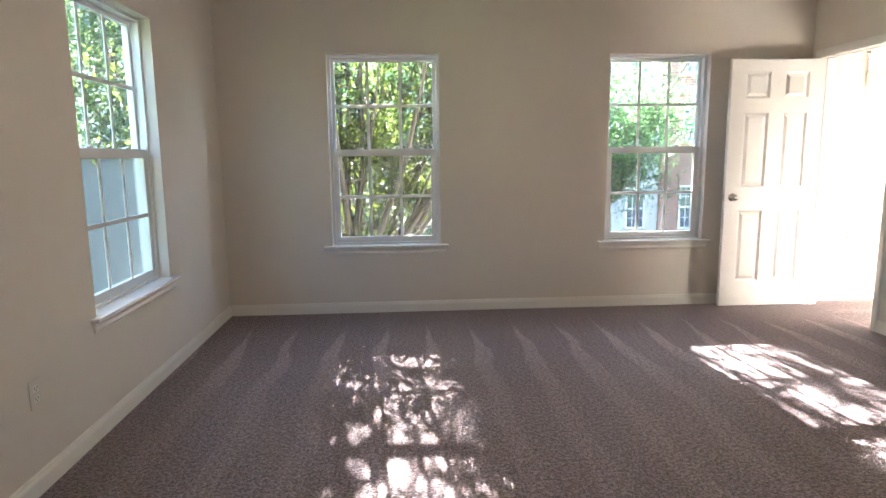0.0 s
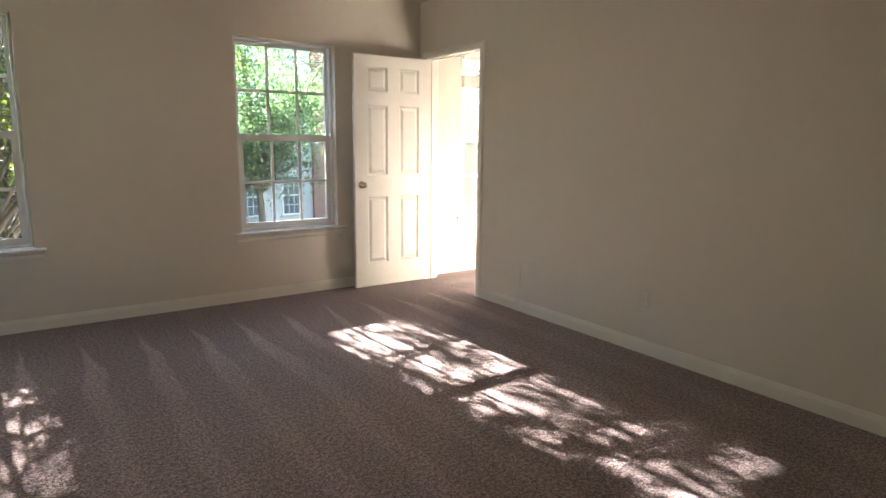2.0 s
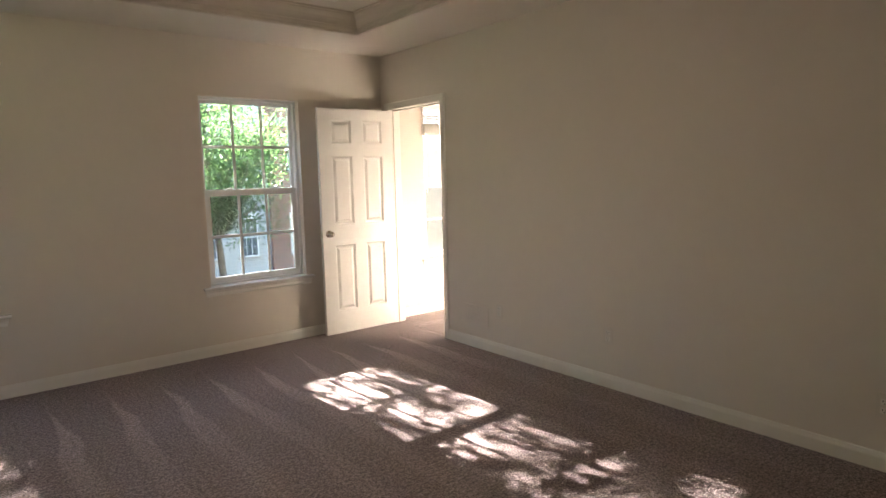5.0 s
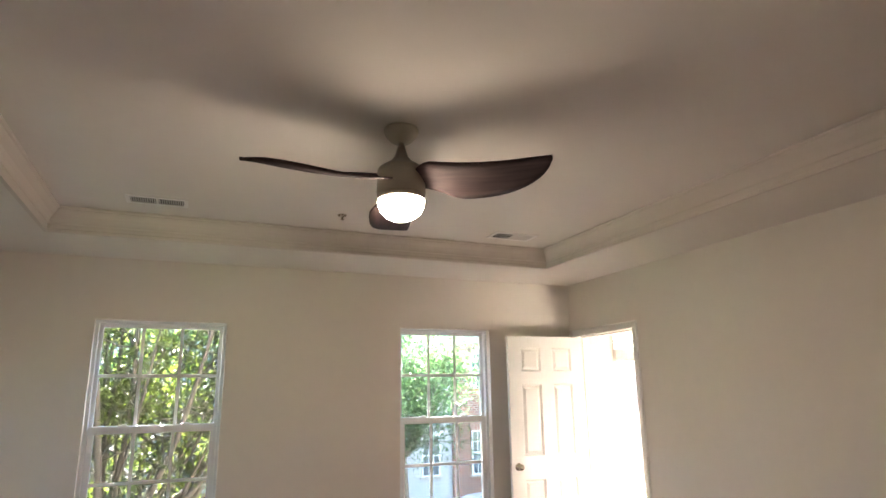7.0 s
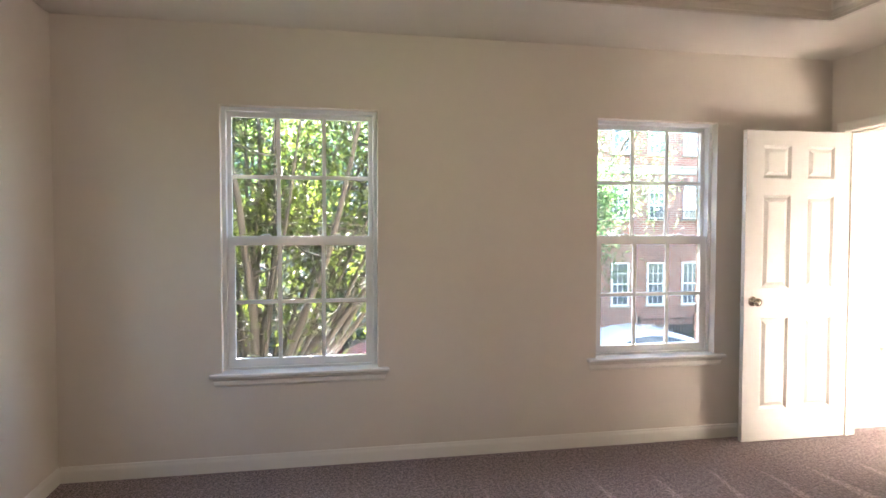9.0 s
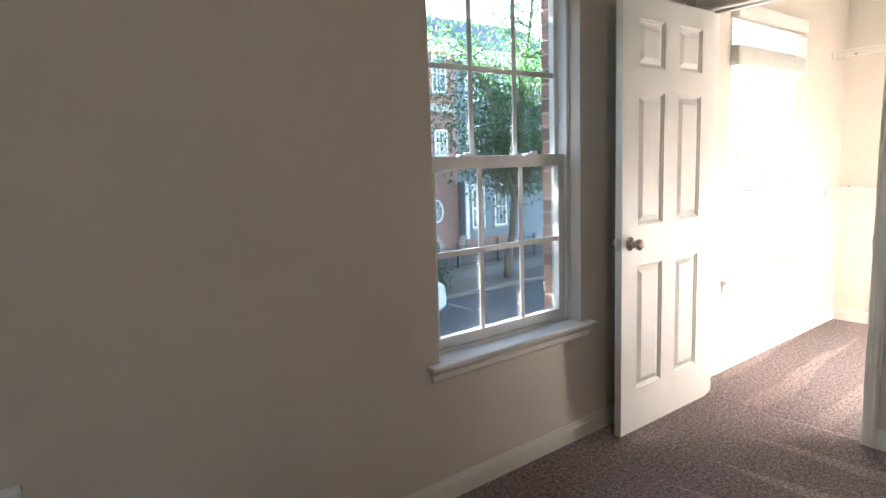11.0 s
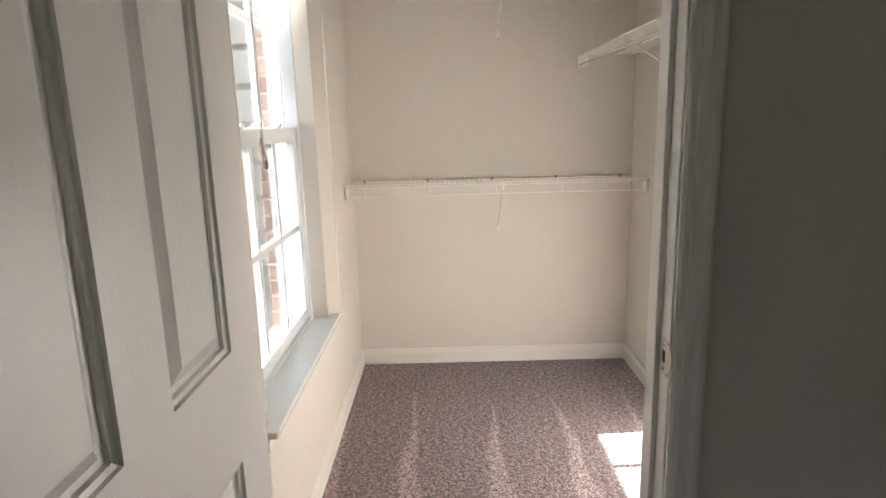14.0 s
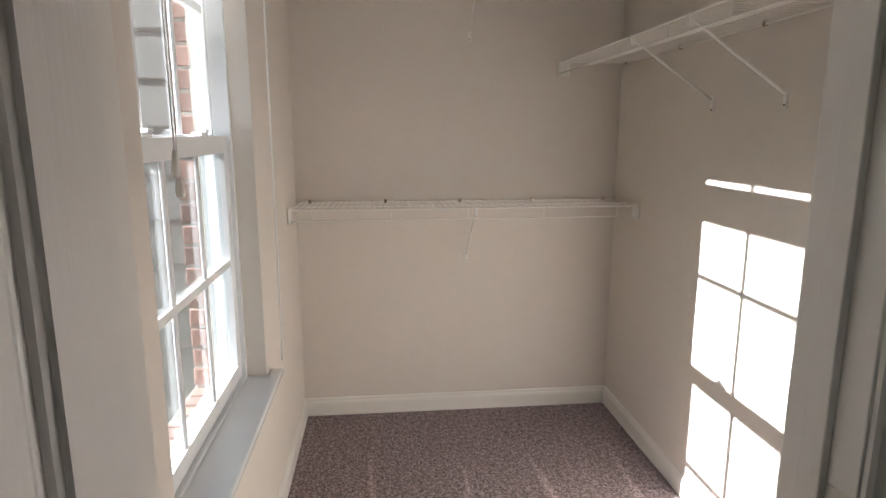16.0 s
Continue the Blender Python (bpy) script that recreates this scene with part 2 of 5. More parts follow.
    bp.inputs["Distance"].default_value = 0.008
    L(math_node("ADD", tuft, math_node("MULTIPLY", fleck, 0.8)), bp.inputs["Height"])
    L(bp.outputs[0], b.inputs["Normal"])
    return m


M["carpet"] = carpet_material("brown_mauve_carpet", "Y", 4.55, 0.85)
M["carpet_closet"] = carpet_material("brown_mauve_carpet_turned", "X", 5.75, 1.1)


def glass_material():
    m = bpy.data.materials.new("window_glass")
    m.use_nodes = True
    nt = m.node_tree
    nt.nodes.remove(nt.nodes["Principled BSDF"])
    out = nt.nodes["Material Output"]
    tr = nt.nodes.new("ShaderNodeBsdfTransparent")
    tr.inputs["Color"].default_value = (0.93, 0.96, 0.95, 1)
    gl = nt.nodes.new("ShaderNodeBsdfGlossy")
    gl.inputs["Roughness"].default_value = 0.02
    fr = nt.nodes.new("ShaderNodeLayerWeight")
    pw = nt.nodes.new("ShaderNodeMath")
    pw.operation = "POWER"
    pw.inputs[1].default_value = 4.0
    nt.links.new(fr.outputs["Facing"], pw.inputs[0])
    sc = nt.nodes.new("ShaderNodeMath")
    sc.operation = "MULTIPLY_ADD"
    sc.inputs[1].default_value, sc.inputs[2].default_value = 0.35, 0.025
    nt.links.new(pw.outputs[0], sc.inputs[0])
    mx = nt.nodes.new("ShaderNodeMixShader")
    nt.links.new(sc.outputs[0], mx.inputs[0])
    nt.links.new(tr.outputs[0], mx.inputs[1])
    nt.links.new(gl.outputs[0], mx.inputs[2])
    nt.links.new(mx.outputs[0], out.inputs["Surface"])
    return m


M["glass"] = glass_material()


def screen_material():
    """Woven mesh: a share of the light passes between the threads."""
    m = bpy.data.materials.new("insect_screen")
    m.use_nodes = True
    nt = m.node_tree
    nt.nodes["Principled BSDF"].inputs["Base Color"].default_value = (0.07, 0.073, 0.076, 1)
    nt.nodes["Principled BSDF"].inputs["Roughness"].default_value = 0.6
    gap = nt.nodes.new("ShaderNodeBsdfTransparent")
    mx = nt.nodes.new("ShaderNodeMixShader")
    mx.inputs[0].default_value = 0.34
    nt.links.new(gap.outputs[0], mx.inputs[1])
    nt.links.new(nt.nodes["Principled BSDF"].outputs[0], mx.inputs[2])
    nt.links.new(mx.outputs[0], nt.nodes["Material Output"].inputs["Surface"])
    return m


M["screen"] = screen_material()


def leaf_material(name, c1, c2, glow):
    m = bpy.data.materials.new(name)
    m.use_nodes = True
    nt = m.node_tree
    nt.nodes.remove(nt.nodes["Principled BSDF"])
    out = nt.nodes["Material Output"]
    ge = nt.nodes.new("ShaderNodeNewGeometry")
    ramp = nt.nodes.new("ShaderNodeValToRGB")
    ramp.color_ramp.elements[0].color = (*c1, 1)
    ramp.color_ramp.elements[1].color = (*c2, 1)
    nt.links.new(ge.outputs["Random Per Island"], ramp.inputs["Fac"])
    df = nt.nodes.new("ShaderNodeBsdfPrincipled")
    df.inputs["Roughness"].default_value = 0.5
    nt.links.new(ramp.outputs[0], df.inputs["Base Color"])
    ts = nt.nodes.new("ShaderNodeBsdfTranslucent")
    vm = nt.nodes.new("ShaderNodeVectorMath")
    vm.operation = "MULTIPLY"
    vm.inputs[1].default_value = glow
    nt.links.new(ramp.outputs[0], vm.inputs[0])
    nt.links.new(vm.outputs[0], ts.inputs["Color"])
    mx = nt.nodes.new("ShaderNodeMixShader")
    mx.inputs[0].default_value = 0.5
    nt.links.new(df.outputs[0], mx.inputs[1])
    nt.links.new(ts.outputs[0], mx.inputs[2])
    nt.links.new(mx.outputs[0], out.inputs["Surface"])
    return m


M["leaf_myrtle"] = leaf_material("myrtle_leaf", (0.036, 0.052, 0.018), (0.085, 0.105, 0.032), (1.5, 1.6, 0.7))
M["leaf_young"] = leaf_material("young_myrtle_leaf", (0.05, 0.078, 0.03), (0.085, 0.115, 0.04), (1.6, 1.75, 1.1))
M["leaf_locust"] = leaf_material("locust_leaf", (0.035, 0.06, 0.026), (0.065, 0.09, 0.036), (1.4, 1.5, 1.1))
M["leaf_ash"] = leaf_material("ash_leaf", (0.05, 0.088, 0.045), (0.09, 0.14, 0.065), (1.5, 1.8, 1.2))
M["leaf_dark"] = leaf_material("maple_leaf", (0.03, 0.062, 0.028), (0.056, 0.095, 0.042), (1.2, 1.6, 1.0))


def wood_material():
    m = mat("dark_walnut_blade", (0.045, 0.028, 0.026), 0.72, spec=0.25, var=0.1, scale=4)
    nt = m.node_tree
    b = nt.nodes["Principled BSDF"]
    tc = nt.nodes.new("ShaderNodeTexCoord")
    mp = nt.nodes.new("ShaderNodeMapping")
    mp.inputs["Scale"].default_value = (1.5, 26, 26)
    nt.links.new(tc.outputs["Object"], mp.inputs["Vector"])
    nz = nt.nodes.new("ShaderNodeTexNoise")
    nz.inputs["Scale"].default_value = 1.5
    nz.inputs["Detail"].default_value = 5
    nt.links.new(mp.outputs[0], nz.inputs["Vector"])
    rp = nt.nodes.new("ShaderNodeValToRGB")
    rp.color_ramp.elements[0].position, rp.color_ramp.elements[0].color = 0.3, (0.028, 0.016, 0.016, 1)
    rp.color_ramp.elements[1].position, rp.color_ramp.elements[1].color = 0.75, (0.065, 0.041, 0.038, 1)
    nt.links.new(nz.outputs["Fac"], rp.inputs["Fac"])
    nt.links.new(rp.outputs[0], b.inputs["Base Color"])
    return m


M["blade"] = wood_material()


def door_material():
    """White paint over an embossed upright wood grain."""
    m = mat("white_door_paint", (0.79, 0.77, 0.73), 0.36, var=0.02, scale=4)
    nt = m.node_tree
    b = nt.nodes["Principled BSDF"]
    tc = nt.nodes.new("ShaderNodeTexCoord")
    mp = nt.nodes.new("ShaderNodeMapping")
    mp.inputs["Scale"].default_value = (130, 130, 7)
    nt.links.new(tc.outputs["Object"], mp.inputs["Vector"])
    nz = nt.nodes.new("ShaderNodeTexNoise")
    nz.inputs["Scale"].default_value = 1.0
    nz.inputs["Detail"].default_value = 3
    nz.inputs["Distortion"].default_value = 0.6
    nt.links.new(mp.outputs[0], nz.inputs["Vector"])
    bp = nt.nodes.new("ShaderNodeBump")
    bp.inputs["Strength"].default_value = 0.35
    bp.inputs["Distance"].default_value = 0.0015
    nt.links.new(nz.outputs["Fac"], bp.inputs["Height"])
    nt.links.new(bp.outputs[0], b.inputs["Normal"])
    return m


M["door"] = door_material()


def glow_material(name, color, strength):
    m = bpy.data.materials.new(name)
    m.use_nodes = True
    b = m.node_tree.nodes["Principled BSDF"]
    b.inputs["Base Color"].default_value = (0.8, 0.78, 0.72, 1)
    b.inputs["Emission Color"].default_value = (*color, 1)
    b.inputs["Emission Strength"].default_value = strength
    return m


M["bowl"] = glow_material("lit_opal_glass", (1.0, 0.86, 0.66), LAMP)


# ---- mesh helpers ----
def thing(name, label, category, at=(0, 0, 0), group="", kind=""):
    e = new(name)
    e.empty_display_size = 0.1
    e.location = at
    return tagged(e, label, category, group, kind)


def finish(name, bm, material, smooth=False):
    me = bpy.data.meshes.new(name)
    if smooth:
        for f in bm.faces:
            f.smooth = True
    bm.to_mesh(me)
    bm.free()
    me.materials.append(material)
    return me


def part(name, bm, material, parent=None, label="", smooth=False):
    ob = new(name, finish(name, bm, material, smooth))
    if parent is not None:
        ob.parent = parent
    return tagged(ob, label)


def solid(name, bm, material, label, category, kind="", smooth=False, group=""):
    return tagged(part(name, bm, material, None, smooth=smooth), label, category, group, kind)


def box(bm, lo, hi, bevel=0.0):
    """A box between two corners, with chamfered edges where asked."""
    verts = [bm.verts.new((x, y, z)) for x in (lo[0], hi[0]) for y in (lo[1], hi[1]) for z in (lo[2], hi[2])]
    quads = ((0, 1, 3, 2), (4, 6, 7, 5), (0, 4, 5, 1), (2, 3, 7, 6), (0, 2, 6, 4), (1, 5, 7, 3))
    faces = [bm.faces.new([verts[i] for i in q]) for q in quads]
    if bevel > 0:
        edges = {e for f in faces for e in f.edges}
        bmesh.ops.bevel(bm, geom=list(edges), offset=bevel, segments=2, affect="EDGES", profile=0.5)
    return bm


def boxes(*specs, bevel=0.0):
    bm = bmesh.new()
    for lo, hi in specs:
        box(bm, lo, hi, bevel)
    return bm


def lathe(profile, seg=24, at=(0, 0, 0), axis="z"):
    """Turns (radius, height) pairs round an axis."""
    bm = bmesh.new()
    rings = []
    for r, h in profile:
        ring = []
        for k in range(seg):
            a = 2 * math.pi * k / seg
            c, s = max(r, 1e-4) * math.cos(a), max(r, 1e-4) * math.sin(a)
            p = {"z": (c, s, h), "y": (c, h, s), "x": (h, c, s)}[axis]
            ring.append(bm.verts.new((p[0] + at[0], p[1] + at[1], p[2] + at[2])))
        rings.append(ring)
    for a, b in zip(rings, rings[1:]):
        for k in range(seg):
            bm.faces.new((a[k], a[(k + 1) % seg], b[(k + 1) % seg], b[k]))
    bm.faces.new(rings[0][::-1])
    bm.faces.new(rings[-1])
    bmesh.ops.recalc_face_normals(bm, faces=bm.faces)
    return bm


def rod(bm, a, b, r, seg=8, r2=None):
    a, b = Vector(a), Vector(b)
    r2 = r if r2 is None else r2
    d = (b - a).normalized()
    u = d.orthogonal().normalized()
    v = d.cross(u)
    ends = []
    for p, rad in ((a, r), (b, r2)):
        ends.append([bm.verts.new(p + rad * (math.cos(2 * math.pi * k / seg) * u + math.sin(2 * math.pi * k / seg) * v)) for k in range(seg)])
    for k in range(seg):
        bm.faces.new((ends[0][k], ends[0][(k + 1) % seg], ends[1][(k + 1) % seg], ends[1][k]))
    bm.faces.new(ends[0][::-1])
    bm.faces.new(ends[1])
    return bm


def tube(bm, pts, radii, seg=8):
    rings = []
    for i, p in enumerate(pts):
        d = (Vector(pts[min(i + 1, len(pts) - 1)]) - Vector(pts[max(i - 1, 0)])).normalized()
        u = d.cross(Vector((0.31, 0.94, 0.12))).normalized()
        v = d.cross(u)
        rings.append([bm.verts.new(Vector(p) + radii[i] * (math.cos(2 * math.pi * k / seg) * u + math.sin(2 * math.pi * k / seg) * v)) for k in range(seg)])
    for a, b in zip(rings, rings[1:]):
        for k in range(seg):
            bm.faces.new((a[k], a[(k + 1) % seg], b[(k + 1) % seg], b[k]))
    bm.faces.new(rings[0][::-1])
    bm.faces.new(rings[-1])


def slab_with_holes(u0, u1, v0, v1, d0, d1, holes, put):
    """A plate in (u, v) from depth d0 to d1 with rectangular holes cut right through; put(u, v, d) gives the place."""
    us = sorted({u0, u1, *[h[0] for h in holes], *[h[1] for h in holes]})
    vs = sorted({v0, v1, *[h[2] for h in holes], *[h[3] for h in holes]})

    def full(i, j):
        if not (0 <= i < len(us) - 1 and 0 <= j < len(vs) - 1):
            return False
        cu, cv = (us[i] + us[i + 1]) / 2, (vs[j] + vs[j + 1]) / 2
        return not any(h[0] < cu < h[1] and h[2] < cv < h[3] for h in holes)

    bm = bmesh.new()
    seen = {}

    def vert(i, j, k):
        if (i, j, k) not in seen:
            seen[i, j, k] = bm.verts.new(put(us[i], vs[j], (d0, d1)[k]))
        return seen[i, j, k]

    for i in range(len(us) - 1):
        for j in range(len(vs) - 1):
            if not full(i, j):
                continue
            for k in (0, 1):
                bm.faces.new((vert(i, j, k), vert(i + 1, j, k), vert(i + 1, j + 1, k), vert(i, j + 1, k)))
            for (di, dj, a, b) in ((-1, 0, (i, j), (i, j + 1)), (1, 0, (i + 1, j), (i + 1, j + 1)), (0, -1, (i, j), (i + 1, j)), (0, 1, (i, j + 1), (i + 1, j + 1))):
                if not full(i + di, j + dj):
                    bm.faces.new((vert(*a, 0), vert(*b, 0), vert(*b, 1), vert(*a, 1)))
    bmesh.ops.recalc_face_normals(bm, faces=bm.faces)
    return bm


def along_x(u, v, d):
    return (u, d, v)


def along_y(u, v, d):
    return (d, u, v)


def strip(profile, a, b, inward):
    """Sweeps a (depth, height) profile from a to b on the floor plan; inward points into the room."""
    bm = bmesh.new()
    a, b, n = Vector(a), Vector(b), Vector(inward)
    rows = [[bm.verts.new((p.x + n.x * d, p.y + n.y * d, h)) for d, h in profile] for p in (a, b)]
    k = len(profile)
    for i in range(k):
        bm.faces.new((rows[0][i], rows[0][(i + 1) % k], rows[1][(i + 1) % k], rows[1][i]))
    bm.faces.new(rows[0])
    bm.faces.new(rows[1][::-1])
    bmesh.ops.recalc_face_normals(bm, faces=bm.faces)
    return bm


# ---- structure: floor, walls, ceiling ----
solid("floor", boxes(((WEST - 0.3, HALL_S - 0.2, -0.25), (EAST + 0.05, OUT, 0.0))), M["carpet"],
      "brown mauve cut-pile carpet with vacuum strokes", "carpet", "structure")
solid("floor_closet", boxes(((EAST + 0.05, CL_S - 0.12, -0.25), (CL_E + 0.2, OUT, 0.001))), M["carpet_closet"],
      "brown mauve cut-pile closet carpet with vacuum strokes", "carpet", "structure")

wall_holes = [(a, b, SILL, HEAD) for a, b in WIN]
solid("wall_north", slab_with_holes(WEST - 0.2, CL_E + 0.2, 0.0, 3.0, NORTH, OUT, wall_holes, along_x), M["wall"],
      "beige painted drywall with deep window returns", "wall", "structure")
solid("wall_west", slab_with_holes(HALL_S - 0.2, NORTH, 0.0, 3.0, WEST - 0.16, WEST, [(*WIN_W, SILL, HEAD)], along_y), M["wall"],
      "beige painted drywall with one window", "wall", "structure")
solid("wall_east", slab_with_holes(HALL_S - 0.2, NORTH, 0.0, 3.0, EAST, CL_W, [(DOOR_S - 0.02, DOOR_N + 0.02, -1, DOOR_H + 0.02)], along_y), M["wall"],
      "beige painted drywall with the closet doorway", "wall", "structure")
solid("wall_south", slab_with_holes(WEST, EAST, 0.0, 3.0, SOUTH - 0.12, SOUTH, [(HALL_W, HALL_E, -1, 2.06), (2.66, 3.46, -1, 2.06)], along_x), M["wall"],
      "beige painted drywall with the entrance opening", "wall", "structure")
solid("wall_closet_east", boxes(((CL_E, CL_S - 0.12, 0), (CL_E + 0.12, NORTH, 3.0))), M["closet_wall"],
      "beige painted closet end wall", "wall", "structure")
solid("wall_closet_south", boxes(((CL_W, CL_S - 0.12, 0), (CL_E, CL_S, 3.0))), M["closet_wall"],
      "beige painted closet side wall in sun", "wall", "structure")
solid("wall_hall", boxes(((WEST, HALL_S - 0.12, 0), (EAST, HALL_S, 3.0)), ((HALL_W - 0.13, HALL_S, 0), (HALL_W - 0.01, SOUTH - 0.12, 3.0)),
      ((HALL_E + 0.31, HALL_S, 0), (HALL_E + 0.43, SOUTH - 0.12, 3.0))), M["wall"], "plain beige hall walls behind the entrance", "wall", "structure")

T0, T1, T2, T3 = -0.588, 2.998, 0.44, 4.03
solid("ceiling_tray", slab_with_holes(WEST, EAST, SOUTH, NORTH, LOW, HIGH, [(T0, T1, T2, T3)], lambda u, v, d: (u, v, d)), M["ceiling"],
      "cream soffit border of the tray ceiling", "ceiling", "structure")
solid("ceiling", boxes(((WEST, SOUTH, HIGH), (EAST, NORTH, 3.0))), M["ceiling"], "cream painted raised ceiling", "ceiling", "structure")
solid("ceiling_closet", boxes(((CL_W, CL_S, LOW), (CL_E, NORTH, 3.0))), M["ceiling"], "cream painted closet ceiling", "ceiling", "structure")
solid("ceiling_hall", boxes(((WEST, HALL_S, LOW), (EAST, SOUTH - 0.12, 3.0))), M["ceiling"], "cream painted hall ceiling", "ceiling", "structure")
solid("roof_slab", boxes(((WEST - 0.4, HALL_S - 0.4, 3.0), (CL_E + 3.0, 5.0, 3.3))), M["roof"], "plain slab over the rooms", "roof", "structure")


def ring_sweep(profile):
    """Mitred moulding round the tray; profile is (reach into the room, height)."""
    bm = bmesh.new()
    loops = []
    for d, h in profile:
        loops.append([bm.verts.new(p) for p in ((T0 + d, T2 + d, h), (T1 - d, T2 + d, h), (T1 - d, T3 - d, h), (T0 + d, T3 - d, h))])
    for a, b in zip(loops, loops[1:]):
        for k in range(4):
            bm.faces.new((a[k], a[(k + 1) % 4], b[(k + 1) % 4], b[k]))
    bmesh.ops.recalc_face_normals(bm, faces=bm.faces)
    return bm


solid("crown_moulding", ring_sweep([(-0.012, LOW - 0.004), (0.012, LOW - 0.004), (0.014, LOW + 0.012), (0.004, LOW + 0.02), (0.004, HIGH - 0.105), (0.012, HIGH - 0.10),
      (0.014, HIGH - 0.088), (0.018, HIGH - 0.075), (0.03, HIGH - 0.055), (0.048, HIGH - 0.038), (0.058, HIGH - 0.026), (0.06, HIGH - 0.018), (0.07, HIGH - 0.014), (0.072, HIGH - 0.002), (-0.01, HIGH - 0.001)]),
      M["crown"], "cream crown moulding round the tray ceiling", "moulding", "structure")

BASE = [(0.0, 0.0), (0.013, 0.0), (0.013, 0.062), (0.011, 0.07), (0.008, 0.076), (0.006, 0.086), (0.0, 0.09)]
CAS = 0.058


def baseboard(a, b, inward):
    solid("baseboard", strip(BASE, a, b, inward), M["trim"], "white painted wooden baseboard", "baseboard", "structure")


baseboard((WEST + 0.013, NORTH, 0), (EAST - 0.013, NORTH, 0), (0, -1, 0))
baseboard((WEST, SOUTH, 0), (WEST, NORTH, 0), (1, 0, 0))
baseboard((EAST, SOUTH, 0), (EAST, DOOR_S - CAS - 0.004, 0), (-1, 0, 0))
baseboard((EAST, DOOR_N + CAS + 0.004, 0), (EAST, NORTH - 0.013, 0), (-1, 0, 0))
baseboard((HALL_E + CAS + 0.004, SOUTH, 0), (2.68 - CAS - 0.006, SOUTH, 0), (0, 1, 0))
baseboard((3.44 + CAS + 0.006, SOUTH, 0), (EAST - 0.013, SOUTH, 0), (0, 1, 0))
baseboard((WEST + 0.013, SOUTH, 0), (HALL_W - CAS - 0.004, SOUTH, 0), (0, 1, 0))
baseboard((CL_W + 0.013, NORTH, 0), (CL_E - 0.013, NORTH, 0), (0, -1, 0))
baseboard((CL_E, CL_S, 0), (CL_E, NORTH, 0), (-1, 0, 0))
baseboard((CL_W + 0.013, CL_S, 0), (CL_E - 0.013, CL_S, 0), (0, 1, 0))

# ---- door casings and jambs ----
CASE = [(0.0, 0.0), (0.0, 0.008), (0.006, 0.011), (0.016, 0.0115), (0.02, 0.0135), (0.034, 0.0145), (0.045, 0.0165), (0.052, 0.016), (0.058, 0.013), (0.058, 0.0)]


def casing(name, put_uv, u0, u1, top, label):
    """Mitred three-sided casing: put_uv(u, z, proud)."""
    bm = bmesh.new()
    loops = []
    for w, p in CASE:
        w += 0.004
        loops.append([bm.verts.new(put_uv(*q)) for q in ((u0 - w, 0.001, p), (u0 - w, top + w, p), (u1 + w, top + w, p), (u1 + w, 0.001, p))])
    for a, b in zip(loops, loops[1:] + loops[:1]):
        for k in range(3):
            bm.faces.new((a[k], a[k + 1], b[k + 1], b[k]))
    for k in (0, 3):
        bm.faces.new([lp[k] for lp in loops])
    bmesh.ops.recalc_face_normals(bm, faces=bm.faces)
    return solid(name, bm, M["trim"], label, "trim", "structure")


casing("door_casing", lambda u, z, p: (EAST - p, u, z), DOOR_S, DOOR_N, DOOR_H, "white profiled casing round the closet doorway")
casing("door_casing", lambda u, z, p: (CL_W + p, u, z), DOOR_S, DOOR_N, DOOR_H, "white profiled casing inside the closet")
casing("door_casing", lambda u, z, p: (u, SOUTH + p, z), 2.68, 3.44, 2.04, "white profiled casing round the shut door")
casing("door_casing", lambda u, z, p: (u, SOUTH + p, z), HALL_W + 0.02, HALL_E - 0.02, 2.04, "white profiled casing round the entrance opening")
solid("door_jamb", boxes(((EAST - 0.001, DOOR_S - 0.02, 0), (CL_W + 0.001, DOOR_S, DOOR_H)), ((EAST - 0.001, DOOR_N, 0), (CL_W + 0.001, DOOR_N + 0.02, DOOR_H)),
      ((EAST - 0.001, DOOR_S - 0.02, DOOR_H), (CL_W + 0.001, DOOR_N + 0.02, DOOR_H + 0.02)),
      ((EAST + 0.042, DOOR_S, 0), (EAST + 0.078, DOOR_S + 0.011, DOOR_H)), ((EAST + 0.042, DOOR_N - 0.011, 0), (EAST + 0.078, DOOR_N, DOOR_H)),
      ((EAST + 0.042, DOOR_S + 0.011, DOOR_H - 0.011), (EAST + 0.078, DOOR_N - 0.011, DOOR_H)), bevel=0.002), M["trim"], "white door jamb with stop", "jamb", "structure")
solid("door_jamb", boxes(((2.66, SOUTH - 0.121, 0), (2.678, SOUTH + 0.001, 2.042)), ((3.442, SOUTH - 0.121, 0), (3.46, SOUTH + 0.001, 2.042)), ((2.66, SOUTH - 0.121, 2.042), (3.46, SOUTH + 0.001, 2.06)), bevel=0.002), M["trim"], "white jamb of the shut door", "jamb", "structure")
solid("hall_jamb", boxes(((HALL_W, SOUTH - 0.121, 0), (HALL_W + 0.02, SOUTH + 0.001, 2.04)), ((HALL_E - 0.02, SOUTH - 0.121, 0), (HALL_E, SOUTH + 0.001, 2.04)),
      ((HALL_W, SOUTH - 0.121, 2.04), (HALL_E, SOUTH + 0.001, 2.06)), bevel=0.002), M["trim"], "white jamb of the entrance opening", "jamb", "structure")


